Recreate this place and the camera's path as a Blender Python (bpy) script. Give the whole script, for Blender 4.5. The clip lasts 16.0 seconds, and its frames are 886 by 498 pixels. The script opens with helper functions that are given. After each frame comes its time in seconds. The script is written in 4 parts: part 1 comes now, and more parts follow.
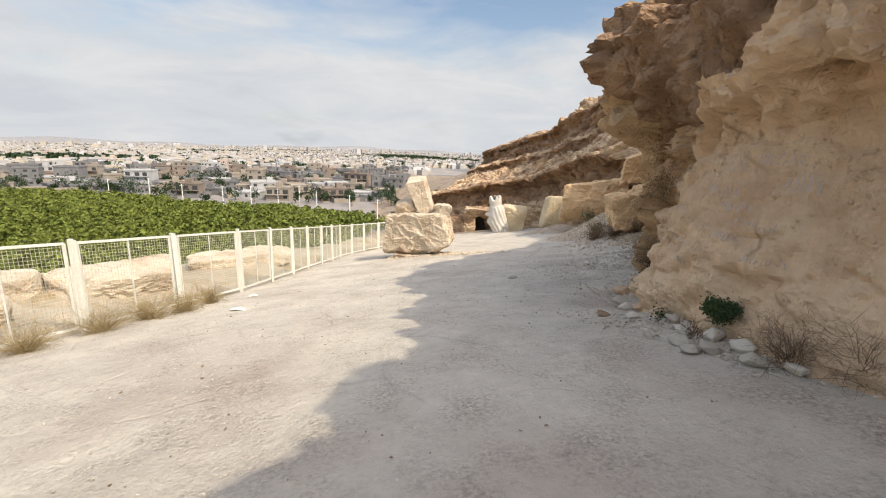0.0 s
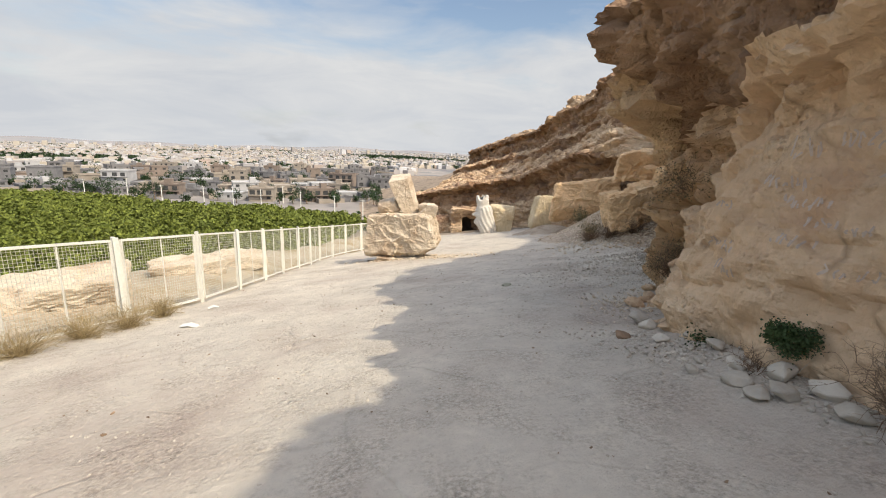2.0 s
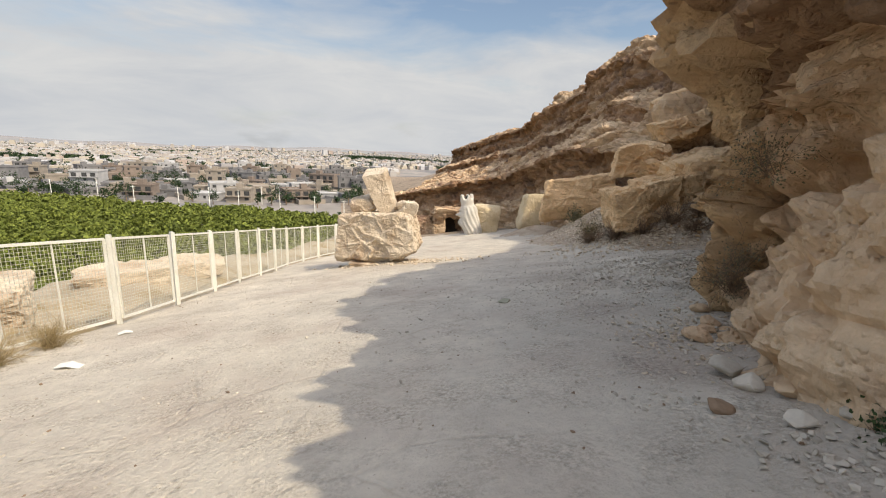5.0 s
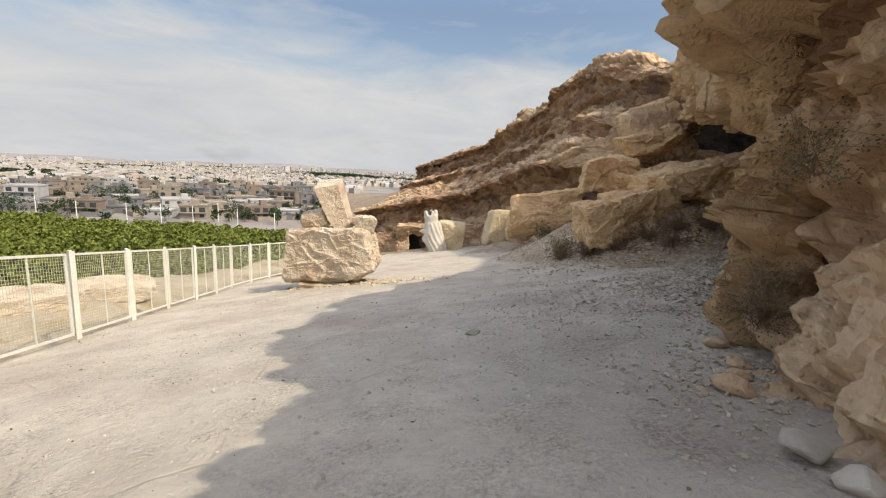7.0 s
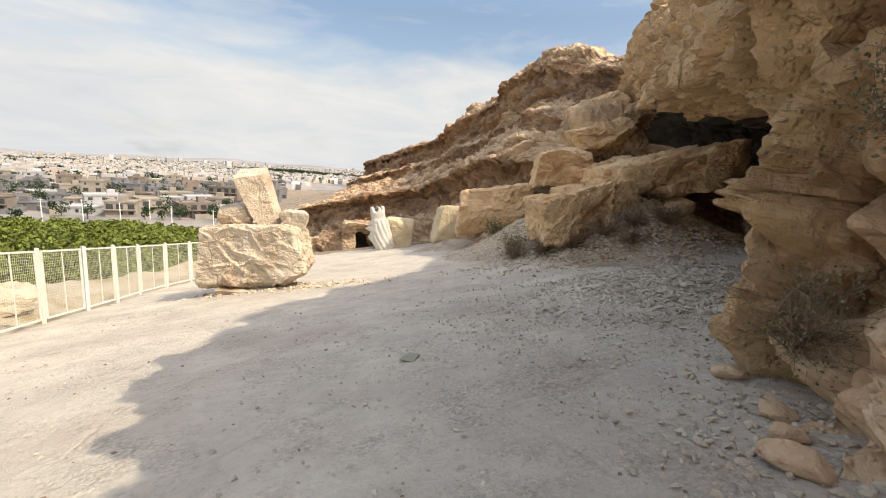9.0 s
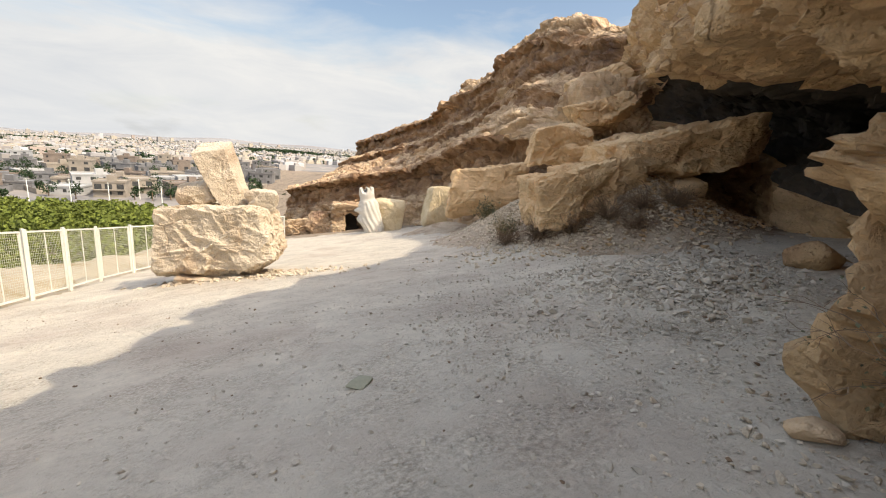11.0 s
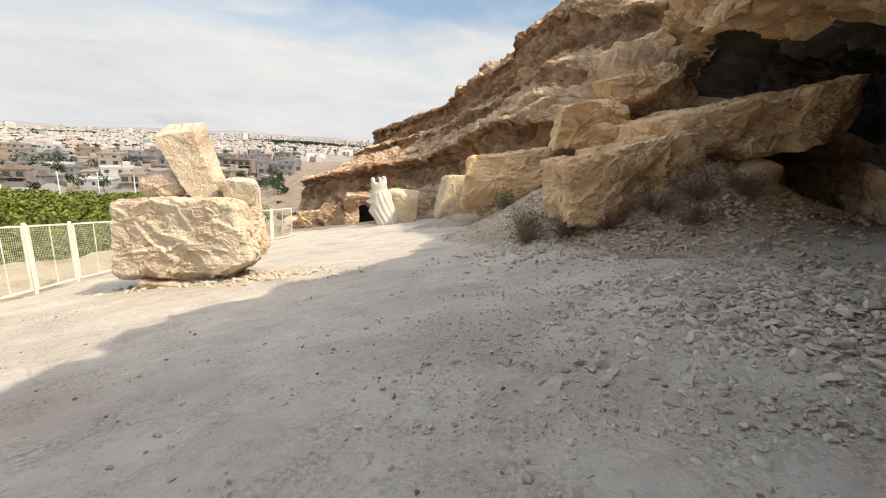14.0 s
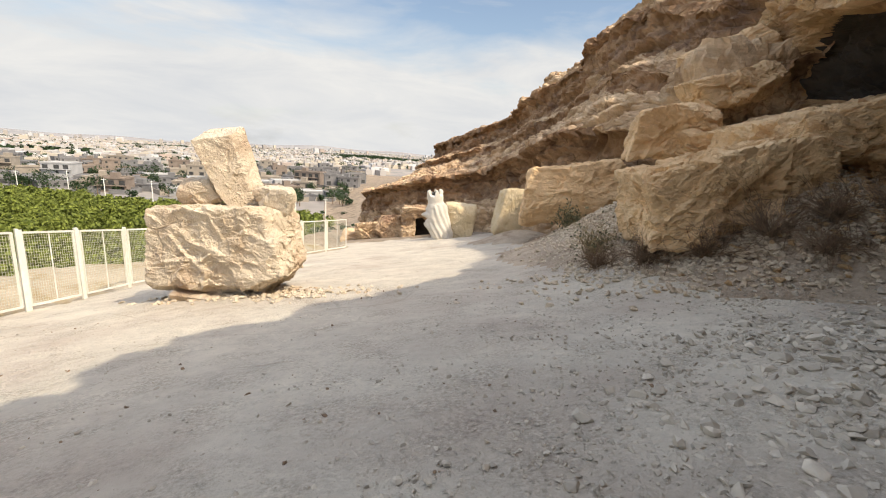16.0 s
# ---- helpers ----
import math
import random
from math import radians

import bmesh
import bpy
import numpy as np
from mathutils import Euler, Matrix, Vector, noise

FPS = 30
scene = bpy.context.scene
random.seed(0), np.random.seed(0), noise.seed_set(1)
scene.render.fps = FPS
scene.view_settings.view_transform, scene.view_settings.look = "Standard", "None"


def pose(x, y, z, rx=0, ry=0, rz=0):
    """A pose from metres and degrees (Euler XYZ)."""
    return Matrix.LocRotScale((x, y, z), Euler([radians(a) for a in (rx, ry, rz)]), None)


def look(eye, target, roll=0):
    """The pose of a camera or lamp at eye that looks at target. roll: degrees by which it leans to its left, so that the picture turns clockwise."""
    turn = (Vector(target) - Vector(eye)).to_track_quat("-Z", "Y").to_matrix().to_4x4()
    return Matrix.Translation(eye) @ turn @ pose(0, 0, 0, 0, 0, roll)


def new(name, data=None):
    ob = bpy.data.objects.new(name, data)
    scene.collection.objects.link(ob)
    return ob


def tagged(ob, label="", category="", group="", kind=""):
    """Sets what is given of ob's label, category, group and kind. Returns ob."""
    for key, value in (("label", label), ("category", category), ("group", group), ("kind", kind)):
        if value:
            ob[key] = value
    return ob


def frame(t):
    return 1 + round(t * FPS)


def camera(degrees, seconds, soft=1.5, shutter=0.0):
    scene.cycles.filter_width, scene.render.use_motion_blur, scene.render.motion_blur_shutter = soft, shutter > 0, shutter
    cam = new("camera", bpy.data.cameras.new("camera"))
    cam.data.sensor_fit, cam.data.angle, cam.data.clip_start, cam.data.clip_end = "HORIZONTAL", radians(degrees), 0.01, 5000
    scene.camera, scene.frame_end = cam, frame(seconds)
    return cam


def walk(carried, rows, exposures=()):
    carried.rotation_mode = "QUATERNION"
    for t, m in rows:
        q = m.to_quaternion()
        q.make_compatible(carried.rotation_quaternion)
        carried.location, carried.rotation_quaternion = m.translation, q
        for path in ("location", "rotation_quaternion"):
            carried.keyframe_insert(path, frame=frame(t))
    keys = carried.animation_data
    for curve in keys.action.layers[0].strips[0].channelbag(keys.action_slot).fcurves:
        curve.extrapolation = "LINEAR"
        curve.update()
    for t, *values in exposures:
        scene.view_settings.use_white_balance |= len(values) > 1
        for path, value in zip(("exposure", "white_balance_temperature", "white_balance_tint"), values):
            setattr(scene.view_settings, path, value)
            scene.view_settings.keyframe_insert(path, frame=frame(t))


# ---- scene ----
cam = camera(90.7, 16.0, soft=1.1)
PATH = [
    (0, (-1.147, 1.608, 3.45), (-0.687, 3.498, 2.985), 2.1),
    (0.5, (-1.047, 1.912, 3.428), (-0.574, 3.799, 2.965), 2.3),
    (1, (-1.031, 2.215, 3.331), (-0.538, 4.099, 2.873), 2.3),
    (1.5, (-0.962, 2.46, 3.306), (-0.457, 4.339, 2.846), 2.2),
    (2, (-0.844, 2.729, 3.262), (-0.324, 4.604, 2.801), 2.2),
    (2.5, (-0.768, 3.045, 3.169), (-0.222, 4.913, 2.709), 2.3),
    (3, (-0.674, 3.365, 3.141), (-0.094, 5.219, 2.668), 2.2),
    (5.5, (-0.172, 5.035, 2.808), (0.431, 6.892, 2.373), 2.5),
    (6, (-0.089, 5.358, 2.751), (0.578, 7.202, 2.358), 2.6),
    (6.5, (0.109, 5.632, 2.668), (0.812, 7.466, 2.29), 2.8),
    (7, (0.273, 5.885, 2.631), (1.019, 7.703, 2.262), 3.0),
    (7.5, (0.441, 6.209, 2.564), (1.256, 7.998, 2.196), 3.4),
    (8, (0.706, 6.528, 2.504), (1.581, 8.288, 2.138), 3.9),
    (8.5, (0.892, 6.799, 2.463), (1.795, 8.546, 2.097), 4.1),
    (9, (1.044, 7.074, 2.408), (1.991, 8.797, 2.041), 3.7),
    (9.5, (1.295, 7.291, 2.346), (2.251, 9.006, 1.965), 3.6),
    (10, (1.508, 7.496, 2.319), (2.462, 9.206, 1.913), 3.9),
    (12.5, (2.45, 8.719, 2.19), (3.421, 10.402, 1.715), 4.0),
    (13, (2.69, 8.934, 2.144), (3.629, 10.632, 1.66), 3.9),
    (13.5, (2.845, 9.206, 2.06), (3.76, 10.916, 1.573), 3.7),
    (14, (2.992, 9.461, 2.058), (3.868, 11.19, 1.564), 3.4),
    (14.5, (3.192, 9.702, 2.031), (4.008, 11.46, 1.537), 3.4),
    (15, (3.337, 9.983, 1.964), (4.119, 11.76, 1.481), 3.5),
    (15.5, (3.491, 10.284, 1.934), (4.233, 12.083, 1.471), 3.3),
    (16, (3.68, 10.531, 1.886), (4.311, 12.375, 1.439), 3.6),
]
walk(cam, [(t, look(eye, target, roll)) for t, eye, target, roll in PATH],
     [(0, -0.06, 6850, 10), (1, -0.06, 6850, 10), (2.5, -0.17, 6850, 10), (6, -0.22, 6980, 10), (7.2, -0.22, 6980, 10), (8.6, 0.04, 7120, 10), (10, 0.12, 7120, 10), (14, 0.10, 7120, 10), (16, 0.08, 7120, 10)])

# ---------------------------------------------------------------- light
world = bpy.data.worlds.new("sky_world")
scene.world = world
world.use_nodes = True
SUN_AZ, SUN_EL = 141.0, 50.0          # degrees; azimuth clockwise from +y


def sky_nodes():
    nt = world.node_tree
    nt.nodes.clear()
    L = nt.links.new
    out = nt.nodes.new("ShaderNodeOutputWorld")
    bg = nt.nodes.new("ShaderNodeBackground")
    bg.inputs["Strength"].default_value = 0.13
    sky = nt.nodes.new("ShaderNodeTexSky")
    sky.sky_type = 'NISHITA'
    sky.sun_disc = False
    sky.sun_elevation = radians(SUN_EL)
    sky.sun_rotation = radians(SUN_AZ)
    sky.dust_density = 2.0
    tc = nt.nodes.new("ShaderNodeTexCoord")
    mp = nt.nodes.new("ShaderNodeMapping")
    mp.inputs["Scale"].default_value = (1.1, 1.1, 4.2)
    mp.inputs["Rotation"].default_value = (0.0, 0.10, 0.4)
    mp.inputs["Location"].default_value = (0.35, 0.2, 0.1)
    n1 = nt.nodes.new("ShaderNodeTexNoise")
    n1.inputs["Scale"].default_value = 2.6
    n1.inputs["Detail"].default_value = 7
    n1.inputs["Roughness"].default_value = 0.55
    n1.inputs["Distortion"].default_value = 0.35
    sep = nt.nodes.new("ShaderNodeSeparateXYZ")
    mr = nt.nodes.new("ShaderNodeMapRange")      # low sky is milky, higher sky clears
    mr.inputs["From Min"].default_value = 0.10
    mr.inputs["From Max"].default_value = 0.30
    mr.inputs["To Min"].default_value = 0.28
    mr.inputs["To Max"].default_value = -0.10
    add = nt.nodes.new("ShaderNodeMath")
    ramp = nt.nodes.new("ShaderNodeValToRGB")
    ramp.color_ramp.elements[0].position = 0.40
    ramp.color_ramp.elements[0].color = (0, 0, 0, 1)
    ramp.color_ramp.elements[1].position = 0.72
    ramp.color_ramp.elements[1].color = (1, 1, 1, 1)
    mix = nt.nodes.new("ShaderNodeMix")
    mix.data_type = 'RGBA'
    wisp = nt.nodes.new("ShaderNodeTexNoise")      # thicker and thinner cloud
    wisp.inputs["Scale"].default_value = 3.6
    wisp.inputs["Detail"].default_value = 8
    wisp.inputs["Roughness"].default_value = 0.6
    wisp.inputs["Distortion"].default_value = 0.6
    L(mp.outputs["Vector"], wisp.inputs["Vector"])
    tone = nt.nodes.new("ShaderNodeValToRGB")
    tone.color_ramp.elements[0].position = 0.34
    tone.color_ramp.elements[0].color = (0.83, 0.86, 0.91, 1)
    tone.color_ramp.elements[1].position = 0.66
    tone.color_ramp.elements[1].color = (1.0, 1.0, 1.0, 1)
    L(wisp.outputs["Fac"], tone.inputs["Fac"])
    cloud = nt.nodes.new("ShaderNodeVectorMath")
    cloud.operation = 'MULTIPLY'
    cloud.inputs[1].default_value = (5.9, 6.15, 6.5)
    L(tone.outputs["Color"], cloud.inputs[0])
    L(cloud.outputs["Vector"], mix.inputs["B"])
    L(tc.outputs["Generated"], mp.inputs["Vector"])
    L(mp.outputs["Vector"], n1.inputs["Vector"])
    L(tc.outputs["Generated"], sep.inputs["Vector"])
    L(sep.outputs["Z"], mr.inputs["Value"])
    L(n1.outputs["Fac"], add.inputs[0])
    L(mr.outputs["Result"], add.inputs[1])
    L(add.outputs["Value"], ramp.inputs["Fac"])
    L(ramp.outputs["Color"], mix.inputs["Factor"])
    overhead_fill = nt.nodes.new("ShaderNodeMapRange")    # sky scaled up overhead, out of view, to brighten the shade
    overhead_fill.inputs["From Min"].default_value = 0.30
    overhead_fill.inputs["From Max"].default_value = 0.85
    overhead_fill.inputs["To Min"].default_value = 1.0
    overhead_fill.inputs["To Max"].default_value = 2.6
    # also whitened overhead, added to make the light in the shade less blue
    high = nt.nodes.new("ShaderNodeMapRange")
    high.inputs["From Min"].default_value = 0.42
    high.inputs["From Max"].default_value = 0.85
    high.inputs["To Min"].default_value = 0.0
    high.inputs["To Max"].default_value = 0.35
    white = nt.nodes.new("ShaderNodeMix")
    white.data_type = 'RGBA'
    white.inputs["B"].default_value = (4.3, 4.3, 4.4, 1)
    L(sep.outputs["Z"], high.inputs["Value"])
    L(high.outputs["Result"], white.inputs["Factor"])
    glow = nt.nodes.new("ShaderNodeVectorMath")
    glow.operation = 'SCALE'
    L(sep.outputs["Z"], overhead_fill.inputs["Value"])
    clear = nt.nodes.new("ShaderNodeVectorMath")
    clear.operation = 'SCALE'
    clear.inputs["Scale"].default_value = 1.3
    L(sky.outputs["Color"], clear.inputs[0])
    L(clear.outputs["Vector"], mix.inputs["A"])
    L(mix.outputs["Result"], white.inputs["A"])
    L(white.outputs["Result"], glow.inputs[0])
    L(overhead_fill.outputs["Result"], glow.inputs["Scale"])
    L(glow.outputs["Vector"], bg.inputs["Color"])
    L(bg.outputs["Background"], out.inputs["Surface"])


sky_nodes()
lamp = bpy.data.lights.new("sun", 'SUN')
lamp.energy = 4.3
lamp.angle = radians(0.6)
lamp.color = (1.0, 0.93, 0.82)
sun = new("sun", lamp)
_az, _el = radians(SUN_AZ), radians(SUN_EL)
SUN_DIR = Vector((math.sin(_az) * math.cos(_el), math.cos(_az) * math.cos(_el), math.sin(_el)))
sun.matrix_world = look(SUN_DIR * 200, (0, 0, 0))

# ---------------------------------------------------------------- materials


def material(name, c1, c2, scale=1.0, rough=0.9, bump=0.3, bump_scale=12.0, c3=None, c3_scale=0.35,
             c3_lo=0.52, c3_hi=0.68, layers=0.0, cracks=0.0, crack_scale=1.6, vary=0.0, metal=0.0, bump_dist=0.03, speckle=0.0):
    """Mottled two-tone surface with broad stains (c3), bedding layers, cracks and fine relief, in object metres."""
    m = bpy.data.materials.new(name)
    m.use_nodes = True
    nt = m.node_tree
    L = nt.links.new
    b = nt.nodes["Principled BSDF"]
    b.inputs["Roughness"].default_value = rough
    b.inputs["Metallic"].default_value = metal
    b.inputs["Specular IOR Level"].default_value = 0.25
    geo = nt.nodes.new("ShaderNodeNewGeometry")
    pos = geo.outputs["Position"]

    def tex(sc, detail=6, rg=0.6, vec=None):
        n = nt.nodes.new("ShaderNodeTexNoise")
        n.inputs["Scale"].default_value = sc
        n.inputs["Detail"].default_value = detail
        n.inputs["Roughness"].default_value = rg
        L(vec or pos, n.inputs["Vector"])
        return n.outputs["Fac"]

    def ramp(fac, lo, hi, ca=(0, 0, 0, 1), cb=(1, 1, 1, 1)):
        r = nt.nodes.new("ShaderNodeValToRGB")
        r.color_ramp.elements[0].position, r.color_ramp.elements[0].color = lo, ca
        r.color_ramp.elements[1].position, r.color_ramp.elements[1].color = hi, cb
        L(fac, r.inputs["Fac"])
        return r.outputs["Color"]

    def mix(fac, a, bb, mode='MIX'):
        n = nt.nodes.new("ShaderNodeMix")
        n.data_type = 'RGBA'
        n.blend_type = mode
        for key, v in (("Factor", fac), ("A", a), ("B", bb)):
            if isinstance(v, (int, float)):
                n.inputs[key].default_value = v
            elif isinstance(v, tuple):
                n.inputs[key].default_value = (*v, 1) if len(v) == 3 else v
            else:
                L(v, n.inputs[key])
        return n.outputs["Result"]

    col = ramp(tex(scale), 0.32, 0.68, (*c1, 1), (*c2, 1))
    col = mix(0.30, col, ramp(tex(scale * 9, 4), 0.3, 0.7, (0.55, 0.55, 0.55, 1), (1.0, 1.0, 1.0, 1)), 'MULTIPLY')
    if layers:
        mp = nt.nodes.new("ShaderNodeMapping")
        mp.inputs["Scale"].default_value = (0.16, 0.16, 1.0)
        mp.inputs["Rotation"].default_value = (-0.19, -0.08, 0)
        L(pos, mp.inputs["Vector"])
        col = mix(layers, col, ramp(tex(1.7, 5, 0.65, mp.outputs["Vector"]), 0.36, 0.62, (0.42, 0.36, 0.31, 1), (1, 1, 1, 1)), 'MULTIPLY')
    if c3:
        col = mix(ramp(tex(c3_scale, 6, 0.62), c3_lo, c3_hi), col, c3)
    relief = tex(bump_scale, 8, 0.68)
    if speckle:
        vo = nt.nodes.new("ShaderNodeTexVoronoi")
        vo.inputs["Scale"].default_value = 16.0
        L(pos, vo.inputs["Vector"])
        grit = ramp(vo.outputs["Distance"], 0.12, 0.42, (1, 1, 1, 1), (0, 0, 0, 1))
        patchy = ramp(tex(1.6, 5, 0.7), 0.42, 0.66)
        col = mix(speckle, col, mix(patchy, (1, 1, 1), ramp(tex(28.0, 5, 0.75), 0.36, 0.62, (0.52, 0.50, 0.48, 1), (1.12, 1.12, 1.12, 1))), 'MULTIPLY')
        relief = mix(0.35, relief, mix(patchy, (0, 0, 0), grit), 'ADD')
    if cracks:
        v = nt.nodes.new("ShaderNodeTexVoronoi")
        v.feature = 'DISTANCE_TO_EDGE'
        v.inputs["Scale"].default_value = crack_scale
        warp = nt.nodes.new("ShaderNodeMix")
        warp.data_type = 'VECTOR'
        warp.inputs["Factor"].default_value = 0.25
        w = nt.nodes.new("ShaderNodeTexNoise")
        w.inputs["Scale"].default_value = 1.3
        w.inputs["Detail"].default_value = 5
        L(pos, w.inputs["Vector"])
        L(pos, warp.inputs["A"])
        L(w.outputs["Color"], warp.inputs["B"])
        L(warp.outputs["Result"], v.inputs["Vector"])
        line = ramp(v.outputs["Distance"], 0.0, 0.022)
        patch = ramp(tex(0.7, 2), 0.46, 0.6)
        keep = mix(patch, (1, 1, 1), line)
        col = mix(cracks, col, mix(keep, (0.35, 0.3, 0.26), (1, 1, 1)), 'MULTIPLY')
        relief = mix(0.5, relief, keep, 'MULTIPLY')
    if vary:
        info = nt.nodes.new("ShaderNodeObjectInfo")
        isl = geo.outputs["Random Per Island"]
        a = nt.nodes.new("ShaderNodeMath")
        a.operation = 'ADD'
        L(info.outputs["Random"], a.inputs[0])
        L(isl, a.inputs[1])
        f = nt.nodes.new("ShaderNodeMath")
        f.operation = 'FRACT'
        L(a.outputs[0], f.inputs[0])
        lo = 1.0 - vary
        col = mix(1.0, col, ramp(f.outputs[0], 0.0, 1.0, (lo, lo, lo, 1), (1.0, 1.0, 1.0, 1)), 'MULTIPLY')
    L(col, b.inputs["Base Color"])
    bp = nt.nodes.new("ShaderNodeBump")
    bp.inputs["Strength"].default_value = bump
    bp.inputs["Distance"].default_value = bump_dist
    L(relief, bp.inputs["Height"])
    L(bp.outputs["Normal"], b.inputs["Normal"])
    return m


M_GROUND = material("dusty_ground", (0.54, 0.478, 0.385), (0.67, 0.595, 0.475), 0.9, 0.95, 1.0, 11.0,
                    c3=(0.45, 0.37, 0.295), c3_scale=0.42, c3_lo=0.48, c3_hi=0.72, bump_dist=0.05, speckle=1.0, cracks=0.22, crack_scale=0.9)
M_HILLSIDE = material("dry_hillside", (0.38, 0.305, 0.205), (0.50, 0.42, 0.31), 0.5, 0.95, 0.8, 6.0,
                      c3=(0.30, 0.22, 0.11), c3_scale=0.8, c3_lo=0.5, c3_hi=0.65, bump_dist=0.06)
M_SPUR = material("far_hillside", (0.24, 0.18, 0.125), (0.38, 0.295, 0.21), 0.25, 0.95, 0.8, 1.0,
                  c3=(0.16, 0.125, 0.08), c3_scale=0.3, c3_lo=0.55, c3_hi=0.62, bump_dist=0.3)
M_PLAIN = material("town_ground", (0.24, 0.215, 0.19), (0.36, 0.32, 0.275), 0.02, 0.95, 0.2, 2.0,
                   c3=(0.17, 0.165, 0.16), c3_scale=0.012, c3_lo=0.5, c3_hi=0.55)
M_FARHILLS = material("bare_far_hills", (0.27, 0.25, 0.235), (0.36, 0.335, 0.31), 0.002, 0.95, 0.2, 0.01,
                      c3=(0.27, 0.265, 0.25), c3_scale=0.0016, c3_lo=0.5, c3_hi=0.58)
M_CLIFF = material("limestone_cliff", (0.62, 0.395, 0.20), (0.86, 0.62, 0.36), 0.8, 0.92, 1.0, 4.0,
                   c3=(0.30, 0.165, 0.095), c3_scale=0.45, c3_lo=0.54, c3_hi=0.72, layers=0.55, cracks=0.7, crack_scale=0.9, bump_dist=0.14, speckle=0.35)
M_PROW = material("smooth_tan_limestone", (0.70, 0.48, 0.285), (0.85, 0.64, 0.42), 0.8, 0.92, 0.9, 4.0,
                  c3=(0.50, 0.31, 0.18), c3_scale=0.6, c3_lo=0.56, c3_hi=0.74, layers=0.30, cracks=0.6, crack_scale=0.8, bump_dist=0.10, speckle=0.3)
M_TAN = material("warm_tan_limestone", (0.74, 0.49, 0.265), (0.90, 0.655, 0.385), 0.7, 0.92, 0.9, 5.0,
                 c3=(0.56, 0.36, 0.19), c3_scale=0.8, c3_lo=0.54, c3_hi=0.74, layers=0.22, cracks=0.4, crack_scale=0.8, bump_dist=0.08, speckle=0.35)
# near-black rock: the shade of deep recesses is put into its colour
M_RECESS_SHADE = material("recess_shade", (0.05, 0.042, 0.035), (0.11, 0.09, 0.07), 0.8, 0.95, 0.8, 4.0, bump_dist=0.1)
M_SCREE = material("scree_soil", (0.43, 0.33, 0.235), (0.59, 0.48, 0.355), 1.4, 0.95, 1.0, 9.0,
                   c3=(0.34, 0.24, 0.16), c3_scale=0.8, c3_lo=0.5, c3_hi=0.65, bump_dist=0.09, speckle=1.0)
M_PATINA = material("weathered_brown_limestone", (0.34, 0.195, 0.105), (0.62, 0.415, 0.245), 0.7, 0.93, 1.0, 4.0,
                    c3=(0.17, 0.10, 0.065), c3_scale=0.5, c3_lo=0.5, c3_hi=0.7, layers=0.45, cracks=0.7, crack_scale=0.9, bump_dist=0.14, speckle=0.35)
M_LEDGES = material("banded_limestone", (0.62, 0.42, 0.25), (0.88, 0.665, 0.43), 0.6, 0.93, 1.0, 3.0,
                    c3=(0.27, 0.165, 0.105), c3_scale=0.4, c3_lo=0.52, c3_hi=0.68, layers=0.65, cracks=0.7, crack_scale=0.7, bump_dist=0.16, speckle=0.35)
M_BLOCK = material("pale_limestone", (0.62, 0.495, 0.35), (0.76, 0.645, 0.485), 1.1, 0.92, 1.0, 5.0,
                   c3=(0.44, 0.31, 0.20), c3_scale=0.9, c3_lo=0.52, c3_hi=0.70, cracks=0.35, crack_scale=0.8, bump_dist=0.10, speckle=0.3)
M_STONE = material("grey_stones", (0.54, 0.465, 0.36), (0.70, 0.62, 0.50), 2.5, 0.93, 0.6, 25.0, vary=0.35, bump_dist=0.01)
M_YELLOW = material("fresh_cut_limestone", (0.60, 0.465, 0.275), (0.71, 0.585, 0.39), 1.2, 0.92, 0.8, 6.0, bump_dist=0.05)
M_WHITE = material("white_carved_stone", (0.62, 0.565, 0.475), (0.72, 0.67, 0.58), 2.0, 0.8, 0.35, 10.0, bump_dist=0.02)
M_PAINT = material("white_fence_paint", (0.68, 0.66, 0.57), (0.77, 0.75, 0.67), 3.0, 0.55, 0.1, 30.0,
                   c3=(0.50, 0.43, 0.34), c3_scale=2.5, c3_lo=0.66, c3_hi=0.8, bump_dist=0.004)
M_WIRE = material("wire_mesh_paint", (0.46, 0.45, 0.36), (0.56, 0.55, 0.45), 3.0, 0.6, 0.0, 10.0)
M_LEAF = material("orchard_foliage", (0.135, 0.17, 0.028), (0.25, 0.285, 0.05), 0.25, 0.75, 0.2, 4.0, vary=0.55)
M_TREE = material("dark_foliage", (0.025, 0.05, 0.018), (0.05, 0.085, 0.03), 0.4, 0.8, 0.2, 4.0, vary=0.4)
M_SHRUB = material("shrub_leaves", (0.035, 0.06, 0.02), (0.07, 0.11, 0.035), 3.0, 0.7, 0.1, 20.0, vary=0.4)
M_OLIVE = material("olive_leaves", (0.14, 0.14, 0.07), (0.25, 0.235, 0.13), 3.0, 0.7, 0.1, 20.0, vary=0.5)
M_TWIG = material("dry_twigs", (0.22, 0.14, 0.085), (0.34, 0.235, 0.15), 4.0, 0.9, 0.2, 30.0, vary=0.4)
M_STRAW = material("dry_grass", (0.34, 0.25, 0.12), (0.52, 0.40, 0.21), 4.0, 0.9, 0.1, 30.0, vary=0.45)
M_SCRIBBLE = material("faded_paint_marks", (0.47, 0.37, 0.29), (0.58, 0.47, 0.37), 6.0, 0.9, 0.1, 30.0)

